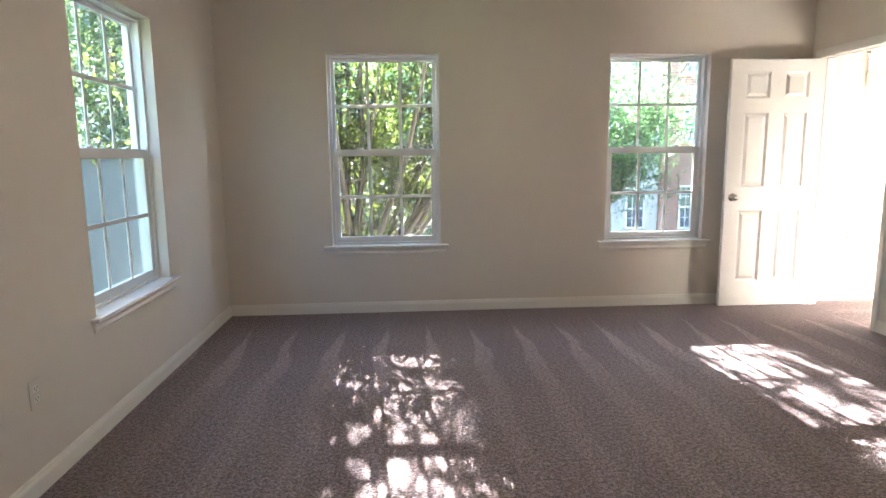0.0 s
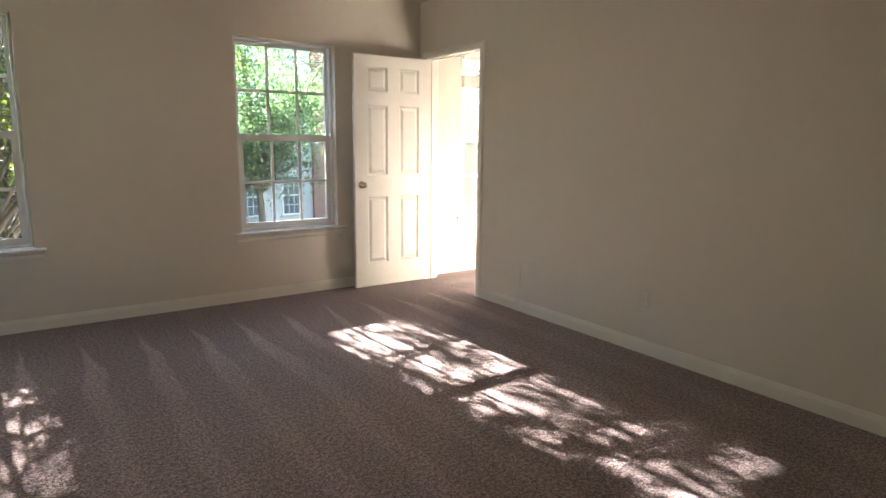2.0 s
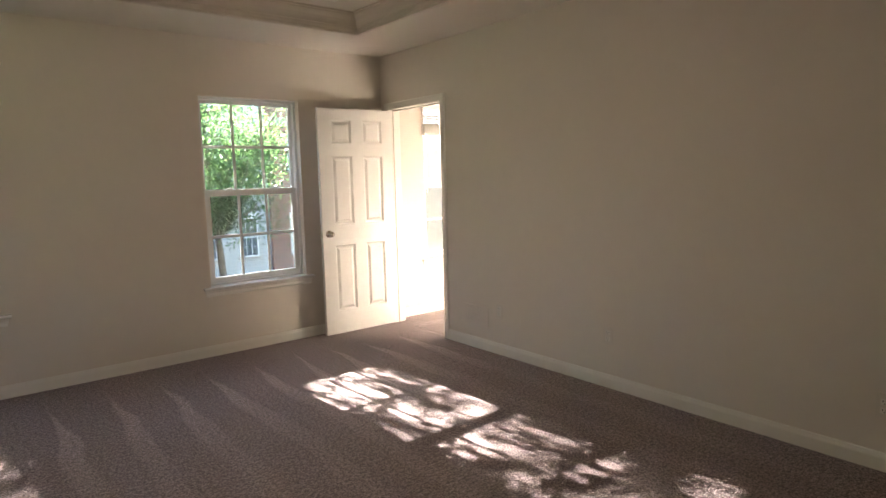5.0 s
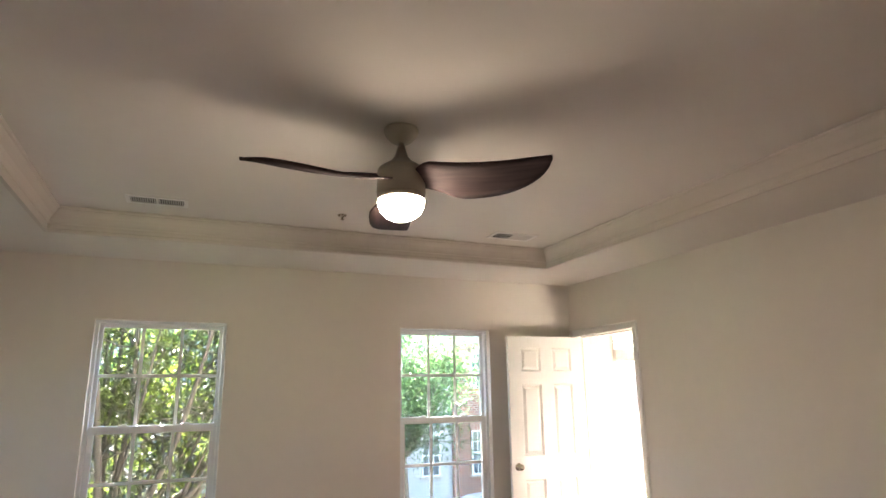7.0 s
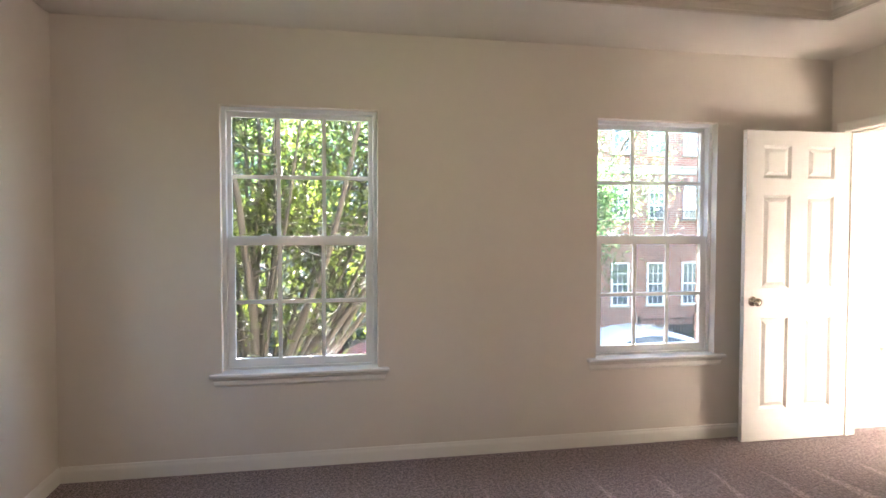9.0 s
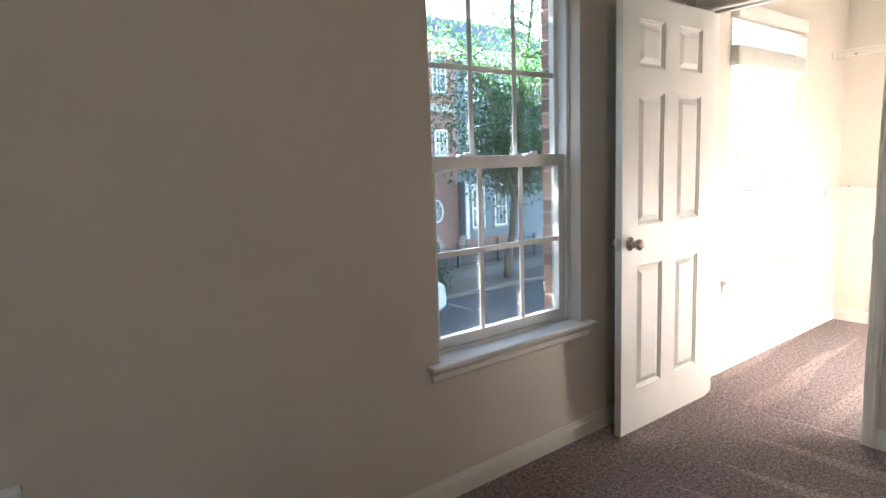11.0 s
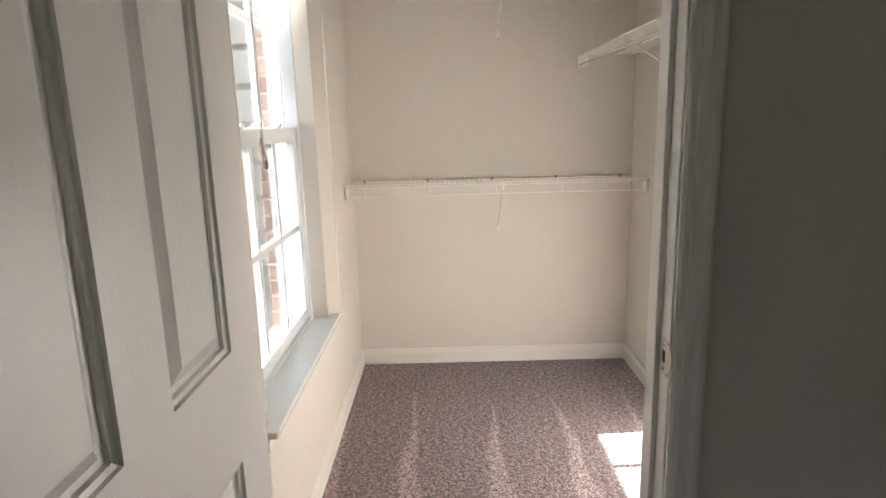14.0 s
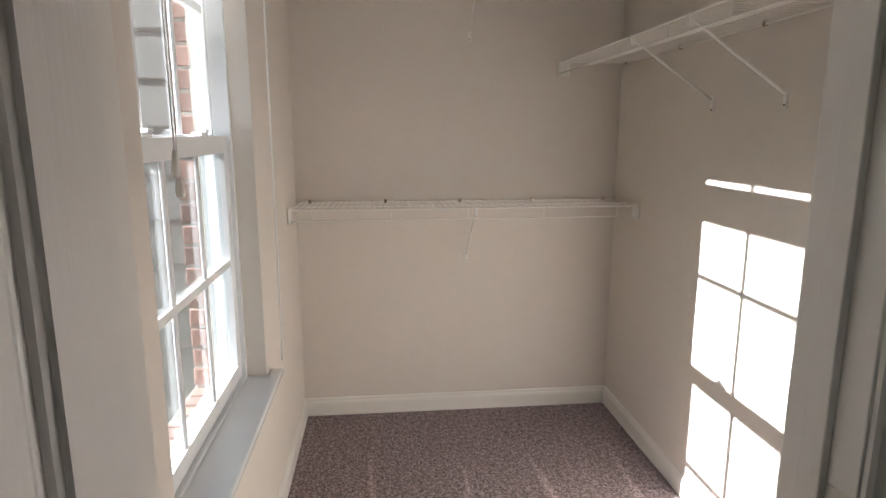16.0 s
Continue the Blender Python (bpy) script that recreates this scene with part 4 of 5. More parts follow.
# ---- outside: ground and road ----
solid("ground", boxes(((-1500, -1500, GROUND - 0.5), (1500, 1500, GROUND))), M["grass"], "open ground with thin grass", "ground", "structure")
solid("road", boxes(((-60, 7.7, GROUND - 0.1), (70, 17.6, GROUND + 0.006))), M["asphalt"], "dark asphalt car park with leaf litter", "road", "structure")
solid("kerb", boxes(((-60, 7.5, GROUND - 0.1), (70, 7.7, GROUND + 0.13)), bevel=0.02), M["concrete"], "pale concrete kerb on the near side", "kerb", "structure")
solid("kerb", boxes(((-60, 17.6, GROUND - 0.1), (70, 17.8, GROUND + 0.13)), bevel=0.02), M["path"], "brown weathered kerb on the far side", "kerb", "structure")
solid("planting_bed", boxes(((-60, 5.0, GROUND - 0.1), (70, 7.5, GROUND + 0.06))), M["mulch"], "dark mulch bed along the house", "mulch bed", "structure")
solid("planting_bed", boxes(((-60, 17.8, GROUND - 0.1), (70, 19.4, GROUND + 0.08))), M["mulch"], "brown mulch verge with fallen leaves", "mulch bed", "structure")
solid("pavement", boxes(((-60, 19.4, GROUND - 0.1), (70, 20.9, GROUND + 0.09))), M["path"], "brown leaf-strewn pavement before the houses", "pavement", "structure")
solid("planting_bed", boxes(((-60, 20.9, GROUND - 0.1), (70, 25.1, GROUND + 0.1))), M["mulch"], "brown mulch bank before the houses", "mulch bed", "structure")
stripe = mat("worn_white_line", (0.26, 0.26, 0.25), 0.8, var=0.2, scale=8)
for k in range(9):
    sx = -11.4 + 2.9 * k
    solid("parking_line", boxes(((sx, 15.4, GROUND + 0.006), (sx + 0.08, 17.5, GROUND + 0.011))), stripe, "worn white parking line on the asphalt", "road marking", "structure")

rng = np.random.default_rng(7)


def leaf_mesh(name, centres, size, spread, per, material, flat=0.5):
    """Many small pointed leaves scattered round the given places."""
    n = len(centres) * per
    c = np.repeat(np.array(centres, dtype=float), per, axis=0) + rng.normal(0, 1, (n, 3)) * spread
    d = rng.normal(0, 1, (n, 3))
    d[:, 2] -= 0.4
    d /= np.linalg.norm(d, axis=1)[:, None]
    u = np.cross(d, rng.normal(0, 1, (n, 3)) + np.array((0, 0, 1.2 * flat)))
    u /= np.linalg.norm(u, axis=1)[:, None]
    s = size * rng.uniform(0.6, 1.3, (n, 1))
    nor = np.cross(d, u)
    quad = np.stack([c - d * s, c + u * s * 0.42 + nor * s * 0.12, c + d * s, c - u * s * 0.42 + nor * s * 0.12], axis=1).reshape(-1, 3)
    me = bpy.data.meshes.new(name)
    me.vertices.add(4 * n)
    me.vertices.foreach_set("co", quad.ravel())
    me.loops.add(4 * n)
    me.loops.foreach_set("vertex_index", np.arange(4 * n))
    me.polygons.add(n)
    me.polygons.foreach_set("loop_start", np.arange(n) * 4)
    me.polygons.foreach_set("loop_total", np.full(n, 4))
    me.update()
    me.validate()
    me.materials.append(material)
    return me


def limb(bm, start, way, length, r0, r1, wander, rise, steps=7, seg=7):
    """One bending limb; returns its points."""
    p, d = Vector(start), Vector(way).normalized()
    pts, rad = [p.copy()], [r0]
    for k in range(steps):
        d = (d + Vector(rng.normal(0, wander, 3)) + Vector((0, 0, rise))).normalized()
        p = p + d * length / steps
        pts.append(p.copy())
        rad.append(r0 + (r1 - r0) * (k + 1) / steps)
    tube(bm, pts, rad, seg)
    return pts


def tree(label, at, trunks, bark, leaf, leaf_size, per, spread, twigs=9, twig_len=1.3, base=GROUND, first=4, fork=0, bare=0.0, butt=0.0):
    """trunks: rows of way, length, root radius, tip radius."""
    global rng
    rng = np.random.default_rng(int(5000 + 100 * at[0] + 37 * at[1]))
    t = thing("tree", label, "tree", (at[0], at[1], base))
    bm = bmesh.new()
    tips, stem = [], None
    for way, length, r0, r1 in trunks:
        off = Vector((way[0] * 0.15 + rng.normal(0, 0.04), way[1] * 0.15 + rng.normal(0, 0.04), -0.1))
        if fork and stem is not None:
            off = stem[fork]
        if butt:
            foot = Vector((rng.normal(0, 0.12), rng.normal(0, 0.1), -0.1))
            knee = foot * 0.8 + Vector((0.12 * way[0], 0.12 * way[1], butt * rng.uniform(0.75, 1.0)))
            tube(bm, [foot, foot.lerp(knee, 0.5) + Vector((rng.normal(0, 0.03), 0, 0)), knee], [r0 * 1.25, r0 * 1.15, r0], 9)
            off = knee
        pts = limb(bm, off, way, length, r0, r1, 0.06, 0.03 if butt else 0.05, 10, 9)
        stem = pts if stem is None else stem
        for k in range(twigs):
            i = int(rng.integers(first if stem is pts or not fork else 1, len(pts)))
            side = Vector((rng.normal(0, 1), rng.normal(0, 1), rng.uniform(0.0, 0.7))).normalized()
            if at[0] > -3 and at[1] + pts[i].y < 7.2:
                side.y = abs(side.y)
            sub = limb(bm, pts[i], side, twig_len * rng.uniform(0.7, 1.4), r1 * 0.6 + 0.004, 0.004, 0.12, 0.03, 6, 5)
            tips += sub[2:]
            for q in sub[2:6:2]:
                way2 = Vector(rng.normal(0, 1, 3)) + Vector((0, 0, 0.2))
                if at[0] > -3 and at[1] + q.y < 6.2:
                    way2.y = abs(way2.y)
                sub2 = limb(bm, q, way2, twig_len * 0.5 * rng.uniform(0.7, 1.3), 0.008, 0.003, 0.15, 0.0, 4, 4)
                tips += sub2[1:]
        tips += pts[7:]
    # below the height "bare" half the twigs have shed their leaves
    tips = [p for p in tips if (at[1] + p.y > 5.7 or at[0] + p.x < -2.5) and (p.z > bare or rng.uniform() < 0.5)]
    part("trunk", bm, bark, t, smooth=True)
    crown = new("crown", leaf_mesh("crown", [tuple(p) for p in tips], leaf_size, spread, per, leaf))
    crown.parent = t
    return t


# multi-stemmed myrtles close to the windows
stems = []
for k in range(28):
    lean = -0.55 + 1.45 * k / 27 + 0.16 * math.sin(5.1 * k)
    stems.append(((lean, 0.25 * math.sin(2.4 * k), 1.0), 3.5 + 0.5 * math.cos(1.7 * k) + 0.5 * abs(lean), 0.031 + 0.014 * math.cos(2.1 * k), 0.011))
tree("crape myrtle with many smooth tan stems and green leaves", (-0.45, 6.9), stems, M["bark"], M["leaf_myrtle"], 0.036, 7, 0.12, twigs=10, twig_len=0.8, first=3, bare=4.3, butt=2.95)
# added tree: its high crown blocks sun from the first window
tree("added tall crape myrtle, its dense high crown set to block sun", (-0.2, 9.0), [
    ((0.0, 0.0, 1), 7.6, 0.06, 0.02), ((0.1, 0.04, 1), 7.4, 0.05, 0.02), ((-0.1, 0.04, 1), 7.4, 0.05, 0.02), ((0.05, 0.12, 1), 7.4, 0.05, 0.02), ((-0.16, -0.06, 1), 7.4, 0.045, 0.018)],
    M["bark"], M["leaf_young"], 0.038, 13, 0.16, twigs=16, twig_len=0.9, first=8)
# trunks stay out of view; crown placed to dapple the second window's sun
tree("crape myrtle with yellow-green leaves, placed between the windows to dapple the sun", (1.85, 7.9), [
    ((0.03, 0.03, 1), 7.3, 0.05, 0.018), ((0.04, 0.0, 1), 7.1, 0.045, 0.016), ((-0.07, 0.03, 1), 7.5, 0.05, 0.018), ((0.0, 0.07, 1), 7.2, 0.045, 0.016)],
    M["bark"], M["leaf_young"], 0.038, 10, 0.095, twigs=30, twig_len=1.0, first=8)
# dark young tree in the car park
tree("young green tree with drooping sprays on the car park island", (5.35, 14.0), [((0.0, 0.0, 1), 7.6, 0.11, 0.03), ((0.5, 0.0, 1), 4.4, 0.06, 0.02), ((-0.35, 0.1, 1), 4.2, 0.06, 0.02), ((0.8, 0.1, 0.8), 2.6, 0.05, 0.02)],
     M["bark_dark"], M["leaf_ash"], 0.052, 10, 0.24, twigs=38, twig_len=1.35, first=4, fork=4)
# dense trees before the houses
tree("broad maple with dense dark green leaves", (15.9, 18.6), [((0.0, 0.0, 1), 9.8, 0.16, 0.05), ((-0.5, 0.0, 1), 5.4, 0.07, 0.03), ((0.55, 0.0, 1), 5.4, 0.07, 0.03), ((0.1, 0.55, 1), 5.4, 0.07, 0.03), ((0.1, -0.5, 1), 5.0, 0.07, 0.03)],
     M["bark_dark"], M["leaf_dark"], 0.075, 9, 0.26, twigs=34, twig_len=2.2, first=4, fork=3)
tree("leafy maple behind the parked red car", (-3.6, 18.6), [((0.0, 0.0, 1), 9.0, 0.16, 0.05), ((-0.6, 0.0, 1), 6.0, 0.09, 0.03), ((0.6, 0.0, 1), 6.0, 0.09, 0.03), ((0.1, 0.6, 1), 6.0, 0.08, 0.03)],
     M["bark_dark"], M["leaf_dark"], 0.09, 10, 0.28, twigs=30, twig_len=2.2, first=2, fork=2)
tree("leafy maple beyond the car park", (1.6, 19.0), [((0.0, 0.0, 1), 8.5, 0.15, 0.05), ((-0.6, 0.0, 1), 5.5, 0.09, 0.03), ((0.6, 0.1, 1), 5.5, 0.09, 0.03)],
     M["bark_dark"], M["leaf_dark"], 0.09, 10, 0.28, twigs=30, twig_len=2.1, first=2, fork=2)
tree("green tree behind the low added block", (-6.0, 15.6), [((0.0, 0.0, 1), 8.5, 0.14, 0.05), ((-0.5, -0.5, 1), 5.0, 0.08, 0.03), ((0.1, 0.8, 1), 5.0, 0.08, 0.03), ((0.1, -0.9, 1), 5.0, 0.08, 0.03)],
     M["bark_dark"], M["leaf_locust"], 0.075, 13, 0.25, twigs=26, twig_len=1.7, first=4, fork=4)


# added trees, mostly unseen: they block west skylight from the room
for label, x, y in (("added leafy green tree blocking sky from the side window", -6.2, 4.6), ("added spreading tree by the house corner, blocking sky", -7.4, 0.2), ("added tall leafy tree on the side lawn, blocking sky", -7.0, -4.4)):
    tree(label, (x, y), [((0.0, 0.0, 1), 8.2, 0.15, 0.05), ((-0.1, 0.7, 1), 5.2, 0.08, 0.03), ((0.1, -0.7, 1), 5.2, 0.08, 0.03), ((-0.6, 0.0, 1), 5.0, 0.08, 0.03)],
         M["bark_dark"], M["leaf_locust"], 0.085, 12, 0.26, twigs=26, twig_len=1.7, first=3, fork=3)


def shrub(x, y, r, h):
    s = thing("shrub", "rounded evergreen shrub in the mulch bed", "shrub", (x, y, GROUND + 0.06), group="shrubs along the beds")
    bm = bmesh.new()
    tips = []
    for k in range(9):
        a = 2 * math.pi * k / 9
        tips += limb(bm, (0, 0, -0.02), (math.cos(a) * r, math.sin(a) * r, h), math.hypot(r, h) * rng.uniform(0.7, 1.0), 0.02, 0.006, 0.15, 0.05, 5, 5)[1:]
    part("stems", bm, M["bark_dark"], s)
    c = new("foliage", leaf_mesh("foliage", [tuple(p) for p in tips], 0.06, r * 0.32, 55, M["leaf_dark"]))
    c.parent = s


for x, y, r, h in ((12.2, 18.6, 0.5, 0.7), (5.2, 18.5, 0.6, 0.9), *[(-5.5 + 1.15 * q, 18.5 + 0.25 * math.sin(3 * q), 0.8, 2.3 + 0.5 * math.sin(2 * q)) for q in range(10)]):
    shrub(x, y, r, h)


# ---- houses across the car park ----
FRONT = 25.0


def far_window(parent, x, z0, w, h, arch=False, y=FRONT, cols=3):
    """A sash window set in a far front: white frame, glazing bars, sill, stone or brick head."""
    win = part("window", slab_with_holes(x - w / 2, x + w / 2, z0, z0 + h, y - 0.06, y + 0.02, [(x - w / 2 + 0.07, x + w / 2 - 0.07, z0 + 0.06, z0 + h / 2 - 0.03), (x - w / 2 + 0.07, x + w / 2 - 0.07, z0 + h / 2 + 0.03, z0 + h - 0.06)], along_x), M["vinyl"], parent, "white framed sash window")
    for a, b in ((z0 + 0.06, z0 + h / 2 - 0.03), (z0 + h / 2 + 0.03, z0 + h - 0.06)):
        part("pane", boxes(((x - w / 2 + 0.07, y - 0.02, a), (x + w / 2 - 0.07, y - 0.01, b))), M["far_glass"], win)
        bars = bmesh.new()
        for k in range(1, cols):
            cx = x - w / 2 + 0.07 + (w - 0.14) * k / cols
            box(bars, (cx - 0.012, y - 0.035, a), (cx + 0.012, y - 0.022, b))
        box(bars, (x - w / 2 + 0.07, y - 0.036, (a + b) / 2 - 0.012), (x + w / 2 - 0.07, y - 0.021, (a + b) / 2 + 0.012))
        part("glazing_bar", bars, M["vinyl"], win)
    part("window_sill", boxes(((x - w / 2 - 0.08, y - 0.12, z0 - 0.09), (x + w / 2 + 0.08, y, z0)), bevel=0.01), M["stone"], win)
    n = 13
    if arch:
        R = w / 2
        fan = bmesh.new()
        for k in range(n):
            a0, a1 = math.pi * k / n, math.pi * (k + 1) / n
            for r0, r1, yy in ((R - 0.07, R, -0.06), (R - 0.30, R - 0.27, -0.03)):
                q = [(r0, a0), (r1, a0), (r1, a1), (r0, a1)]
                lo = [fan.verts.new((x + r * math.cos(t), y + yy, z0 + h + r * math.sin(t))) for r, t in q]
                hi = [fan.verts.new((x + r * math.cos(t), y + 0.02, z0 + h + r * math.sin(t))) for r, t in q]
                fan.faces.new(lo)
                for i in range(4):
                    fan.faces.new((lo[i], lo[(i + 1) % 4], hi[(i + 1) % 4], hi[i]))
        for k in range(1, 5):
            t = math.pi * k / 5
            rod(fan, (x + 0.1 * math.cos(t), y - 0.03, z0 + h + 0.1 * math.sin(t)), (x + (R - 0.05) * math.cos(t), y - 0.03, z0 + h + (R - 0.05) * math.sin(t)), 0.014, 5)
        part("fanlight", fan, M["vinyl"], win)
        gl = bmesh.new()
        pts = [(x + (R - 0.05) * math.cos(math.pi * k / n), z0 + h + (R - 0.05) * math.sin(math.pi * k / n)) for k in range(n + 1)]
        lo = [gl.verts.new((px, y - 0.015, pz)) for px, pz in pts]
        hi = [gl.verts.new((px, y - 0.005, pz)) for px, pz in pts]
        gl.faces.new(lo)
        gl.faces.new(hi[::-1])
        for i in range(len(lo)):
            gl.faces.new((lo[i], lo[(i + 1) % len(lo)], hi[(i + 1) % len(lo)], hi[i]))
        part("pane", gl, M["far_glass"], win)
        for k in range(n):
            a0, a1 = math.pi * (k + 0.06) / n, math.pi * (k + 0.94) / n
            vb = bmesh.new()
            q = [(R + 0.02, a0), (R + 0.30, a0), (R + 0.30, a1), (R + 0.02, a1)]
            lo = [vb.verts.new((x + r * math.cos(t), y - 0.03, z0 + h + r * math.sin(t))) for r, t in q]
            hi = [vb.verts.new((x + r * math.cos(t), y, z0 + h + r * math.sin(t))) for r, t in q]
            vb.faces.new(lo)
            for i in range(4):
                vb.faces.new((lo[i], lo[(i + 1) % 4], hi[(i + 1) % 4], hi[i]))
            part("voussoir", vb, M["stone"] if k == n // 2 else M["brick"], win)
    else:
        part("lintel", boxes(((x - w / 2 - 0.05, y - 0.025, z0 + h), (x + w / 2 + 0.05, y, z0 + h + 0.22))), M["brick_facade"] if parent.name.startswith("brick") else M["vinyl"], win)
    return win


def roof_part(house, x0, x1, z, depth=9.0, rise=2.6):
    bm = bmesh.new()
    lo = [bm.verts.new(p) for p in ((x0 - 0.2, FRONT - 0.45, z), (x1 + 0.2, FRONT - 0.45, z), (x1 + 0.2, FRONT + depth, z), (x0 - 0.2, FRONT + depth, z))]
    hi = [bm.verts.new(p) for p in ((x0 - 0.2, FRONT + depth * 0.5, z + rise), (x1 + 0.2, FRONT + depth * 0.5, z + rise))]
    for f in ((lo[0], lo[1], hi[1], hi[0]), (lo[2], lo[3], hi[0], hi[1]), (lo[1], lo[2], hi[1]), (lo[3], lo[0], hi[0]), (lo[3], lo[2], lo[1], lo[0])):
        bm.faces.new(f)
    bmesh.ops.recalc_face_normals(bm, faces=bm.faces)
    part("roof", bm, M["roof"], house)
    part("cornice", boxes(((x0 - 0.15, FRONT - 0.42, z - 0.12), (x1 + 0.15, FRONT + 0.02, z + 0.02)), ((x0 - 0.08, FRONT - 0.25, z - 0.34), (x1 + 0.08, FRONT + 0.02, z - 0.12)), ((x0 - 0.02, FRONT - 0.1, z - 0.55), (x1 + 0.02, FRONT + 0.02, z - 0.34)), bevel=0.02), M["vinyl"], house, "white moulded cornice")


EAVE = 6.9
bh = thing("brick_house", "three-storey red brick terrace house with arched windows", "house", (0, 0, 0))
part("wall", boxes(((11.2, FRONT, GROUND), (18.95, FRONT + 9, EAVE))), M["brick_facade"], bh)
roof_part(bh, 11.2, 18.95, EAVE)
part("string_course", boxes(((11.2, FRONT - 0.06, 3.72), (18.95, FRONT, 4.02)), ((11.2, FRONT - 0.09, 3.98), (18.95, FRONT, 4.06)), bevel=0.01), M["stone"], bh)
for cx in (12.45, 14.1, 15.75, 18.0):
    far_window(bh, cx, 4.58, 0.82, 1.66)
for cx in (12.45, 14.1, 15.75):
    far_window(bh, cx, 1.8, 0.78, 1.15, True)
    bal = bmesh.new()
    for zz in (1.78, 2.12):
        rod(bal, (cx - 0.52, FRONT - 0.2, zz), (cx + 0.52, FRONT - 0.2, zz), 0.018, 6)
    for k in range(9):
        rod(bal, (cx - 0.5 + 0.125 * k, FRONT - 0.2, 1.78), (cx - 0.5 + 0.125 * k, FRONT - 0.2, 2.12), 0.009, 5)
    for s in (-0.52, 0.52):
        rod(bal, (cx + s, FRONT - 0.2, 2.12), (cx + s, FRONT, 2.12), 0.014, 5)
    part("balconet", bal, M["iron"], bh, "black iron window guard")
far_window(bh, 18.0, 1.72, 0.74, 1.2)
for cx in (12.45, 14.1, 15.75):
    far_window(bh, cx, -1.92, 0.82, 1.85)
ov = bmesh.new()
for k in range(20):
    a0, a1 = 2 * math.pi * k / 20, 2 * math.pi * (k + 1) / 20
    rod(ov, (17.6 + 0.36 * math.cos(a0), FRONT - 0.04, -0.8 + 0.5 * math.sin(a0)), (17.6 + 0.36 * math.cos(a1), FRONT - 0.04, -0.8 + 0.5 * math.sin(a1)), 0.05, 6)
for k in range(4):
    a0 = math.pi * k / 4
    rod(ov, (17.6 + 0.34 * math.cos(a0), FRONT - 0.04, -0.8 + 0.48 * math.sin(a0)), (17.6 - 0.34 * math.cos(a0), FRONT - 0.04, -0.8 - 0.48 * math.sin(a0)), 0.015, 5)
ovw = part("oval_window", ov, M["vinyl"], bh, "white oval spoked window")
op = lathe([(0.0, -0.02), (0.36, -0.02), (0.36, -0.005), (0.0, -0.005)], 24, (0, 0, 0), "y")
bmesh.ops.scale(op, vec=(1, 1, 1.35), verts=op.verts)
bmesh.ops.translate(op, vec=(17.6, FRONT, -0.8), verts=op.verts)
part("pane", op, M["far_glass"], ovw)
# gabled dormer above the cornice
dm = bmesh.new()
tri = ((12.1, EAVE + 0.1), (15.2, EAVE + 0.1), (13.65, EAVE + 1.7))
lo = [dm.verts.new((px, FRONT - 0.2, pz)) for px, pz in tri]
hi = [dm.verts.new((px, FRONT + 3.2, pz)) for px, pz in tri]
dm.faces.new(lo)
dm.faces.new(hi[::-1])
for i in range(3):
    dm.faces.new((lo[i], lo[(i + 1) % 3], hi[(i + 1) % 3], hi[i]))
bmesh.ops.recalc_face_normals(dm, faces=dm.faces)
part("gable", dm, M["siding"], bh, "white boarded gable")
for s, (pa, pb) in enumerate(((tri[0], tri[2]), (tri[1], tri[2]))):
    part("gable_roof", boxes(((-0.1, -0.35, 0.0), (math.hypot(pb[0] - pa[0], pb[1] - pa[1]) + 0.1, 3.3, 0.12))), M["roof"], bh).matrix_basis = pose(pa[0], FRONT, pa[1], 0, -math.degrees(math.atan2(pb[1] - pa[1], pb[0] - pa[0])) , 0)

gh = thing("sided_house", "grey lap-sided terrace house with white corner boards", "house", (0, 0, 0))
part("wall", boxes(((18.95, FRONT + 0.3, GROUND), (27.5, FRONT + 9, EAVE - 0.3))), M["siding_grey"], gh)
part("bay", boxes(((19.1, FRONT - 0.5, -2.2), (22.4, FRONT + 0.3, 0.5))), M["siding_grey"], gh, "grey sided bay")
part("corner_board", boxes(((18.97, FRONT - 0.55, -2.2), (19.15, FRONT - 0.46, 0.5))), M["vinyl"], gh)
part("base", boxes(((19.1, FRONT - 0.45, GROUND), (22.4, FRONT + 0.3, -2.2))), M["brick_facade"], gh)
for cx in (19.75, 21.2):
    far_window(gh, cx, -1.7, 0.8, 1.85, y=FRONT - 0.5)
for cx in (20.2, 22.6, 25.0):
    far_window(gh, cx, 1.5, 0.85, 1.6, y=FRONT + 0.3)
    far_window(gh, cx, 4.3, 0.85, 1.6, y=FRONT + 0.3)
roof_part(gh, 18.95, 27.5, EAVE - 0.3)

wh = thing("sided_house", "white lap-sided terrace house with garage fronts", "house", (0, 0, 0))
part("wall", boxes(((-16, FRONT + 0.2, GROUND), (11.2, FRONT + 9, EAVE - 0.6))), M["siding"], wh)
for cx in (-13, -10.5, -7.5, -5, -2, 0.5, 3.4, 5.9, 8.4, 10.2):
    far_window(wh, cx, 1.4, 0.85, 1.6, y=FRONT + 0.2)
    far_window(wh, cx, 4.1, 0.85, 1.5, y=FRONT + 0.2)
    far_window(wh, cx, -1.9, 0.85, 1.7, y=FRONT + 0.2)
roof_part(wh, -16, 11.2, EAVE - 0.6)

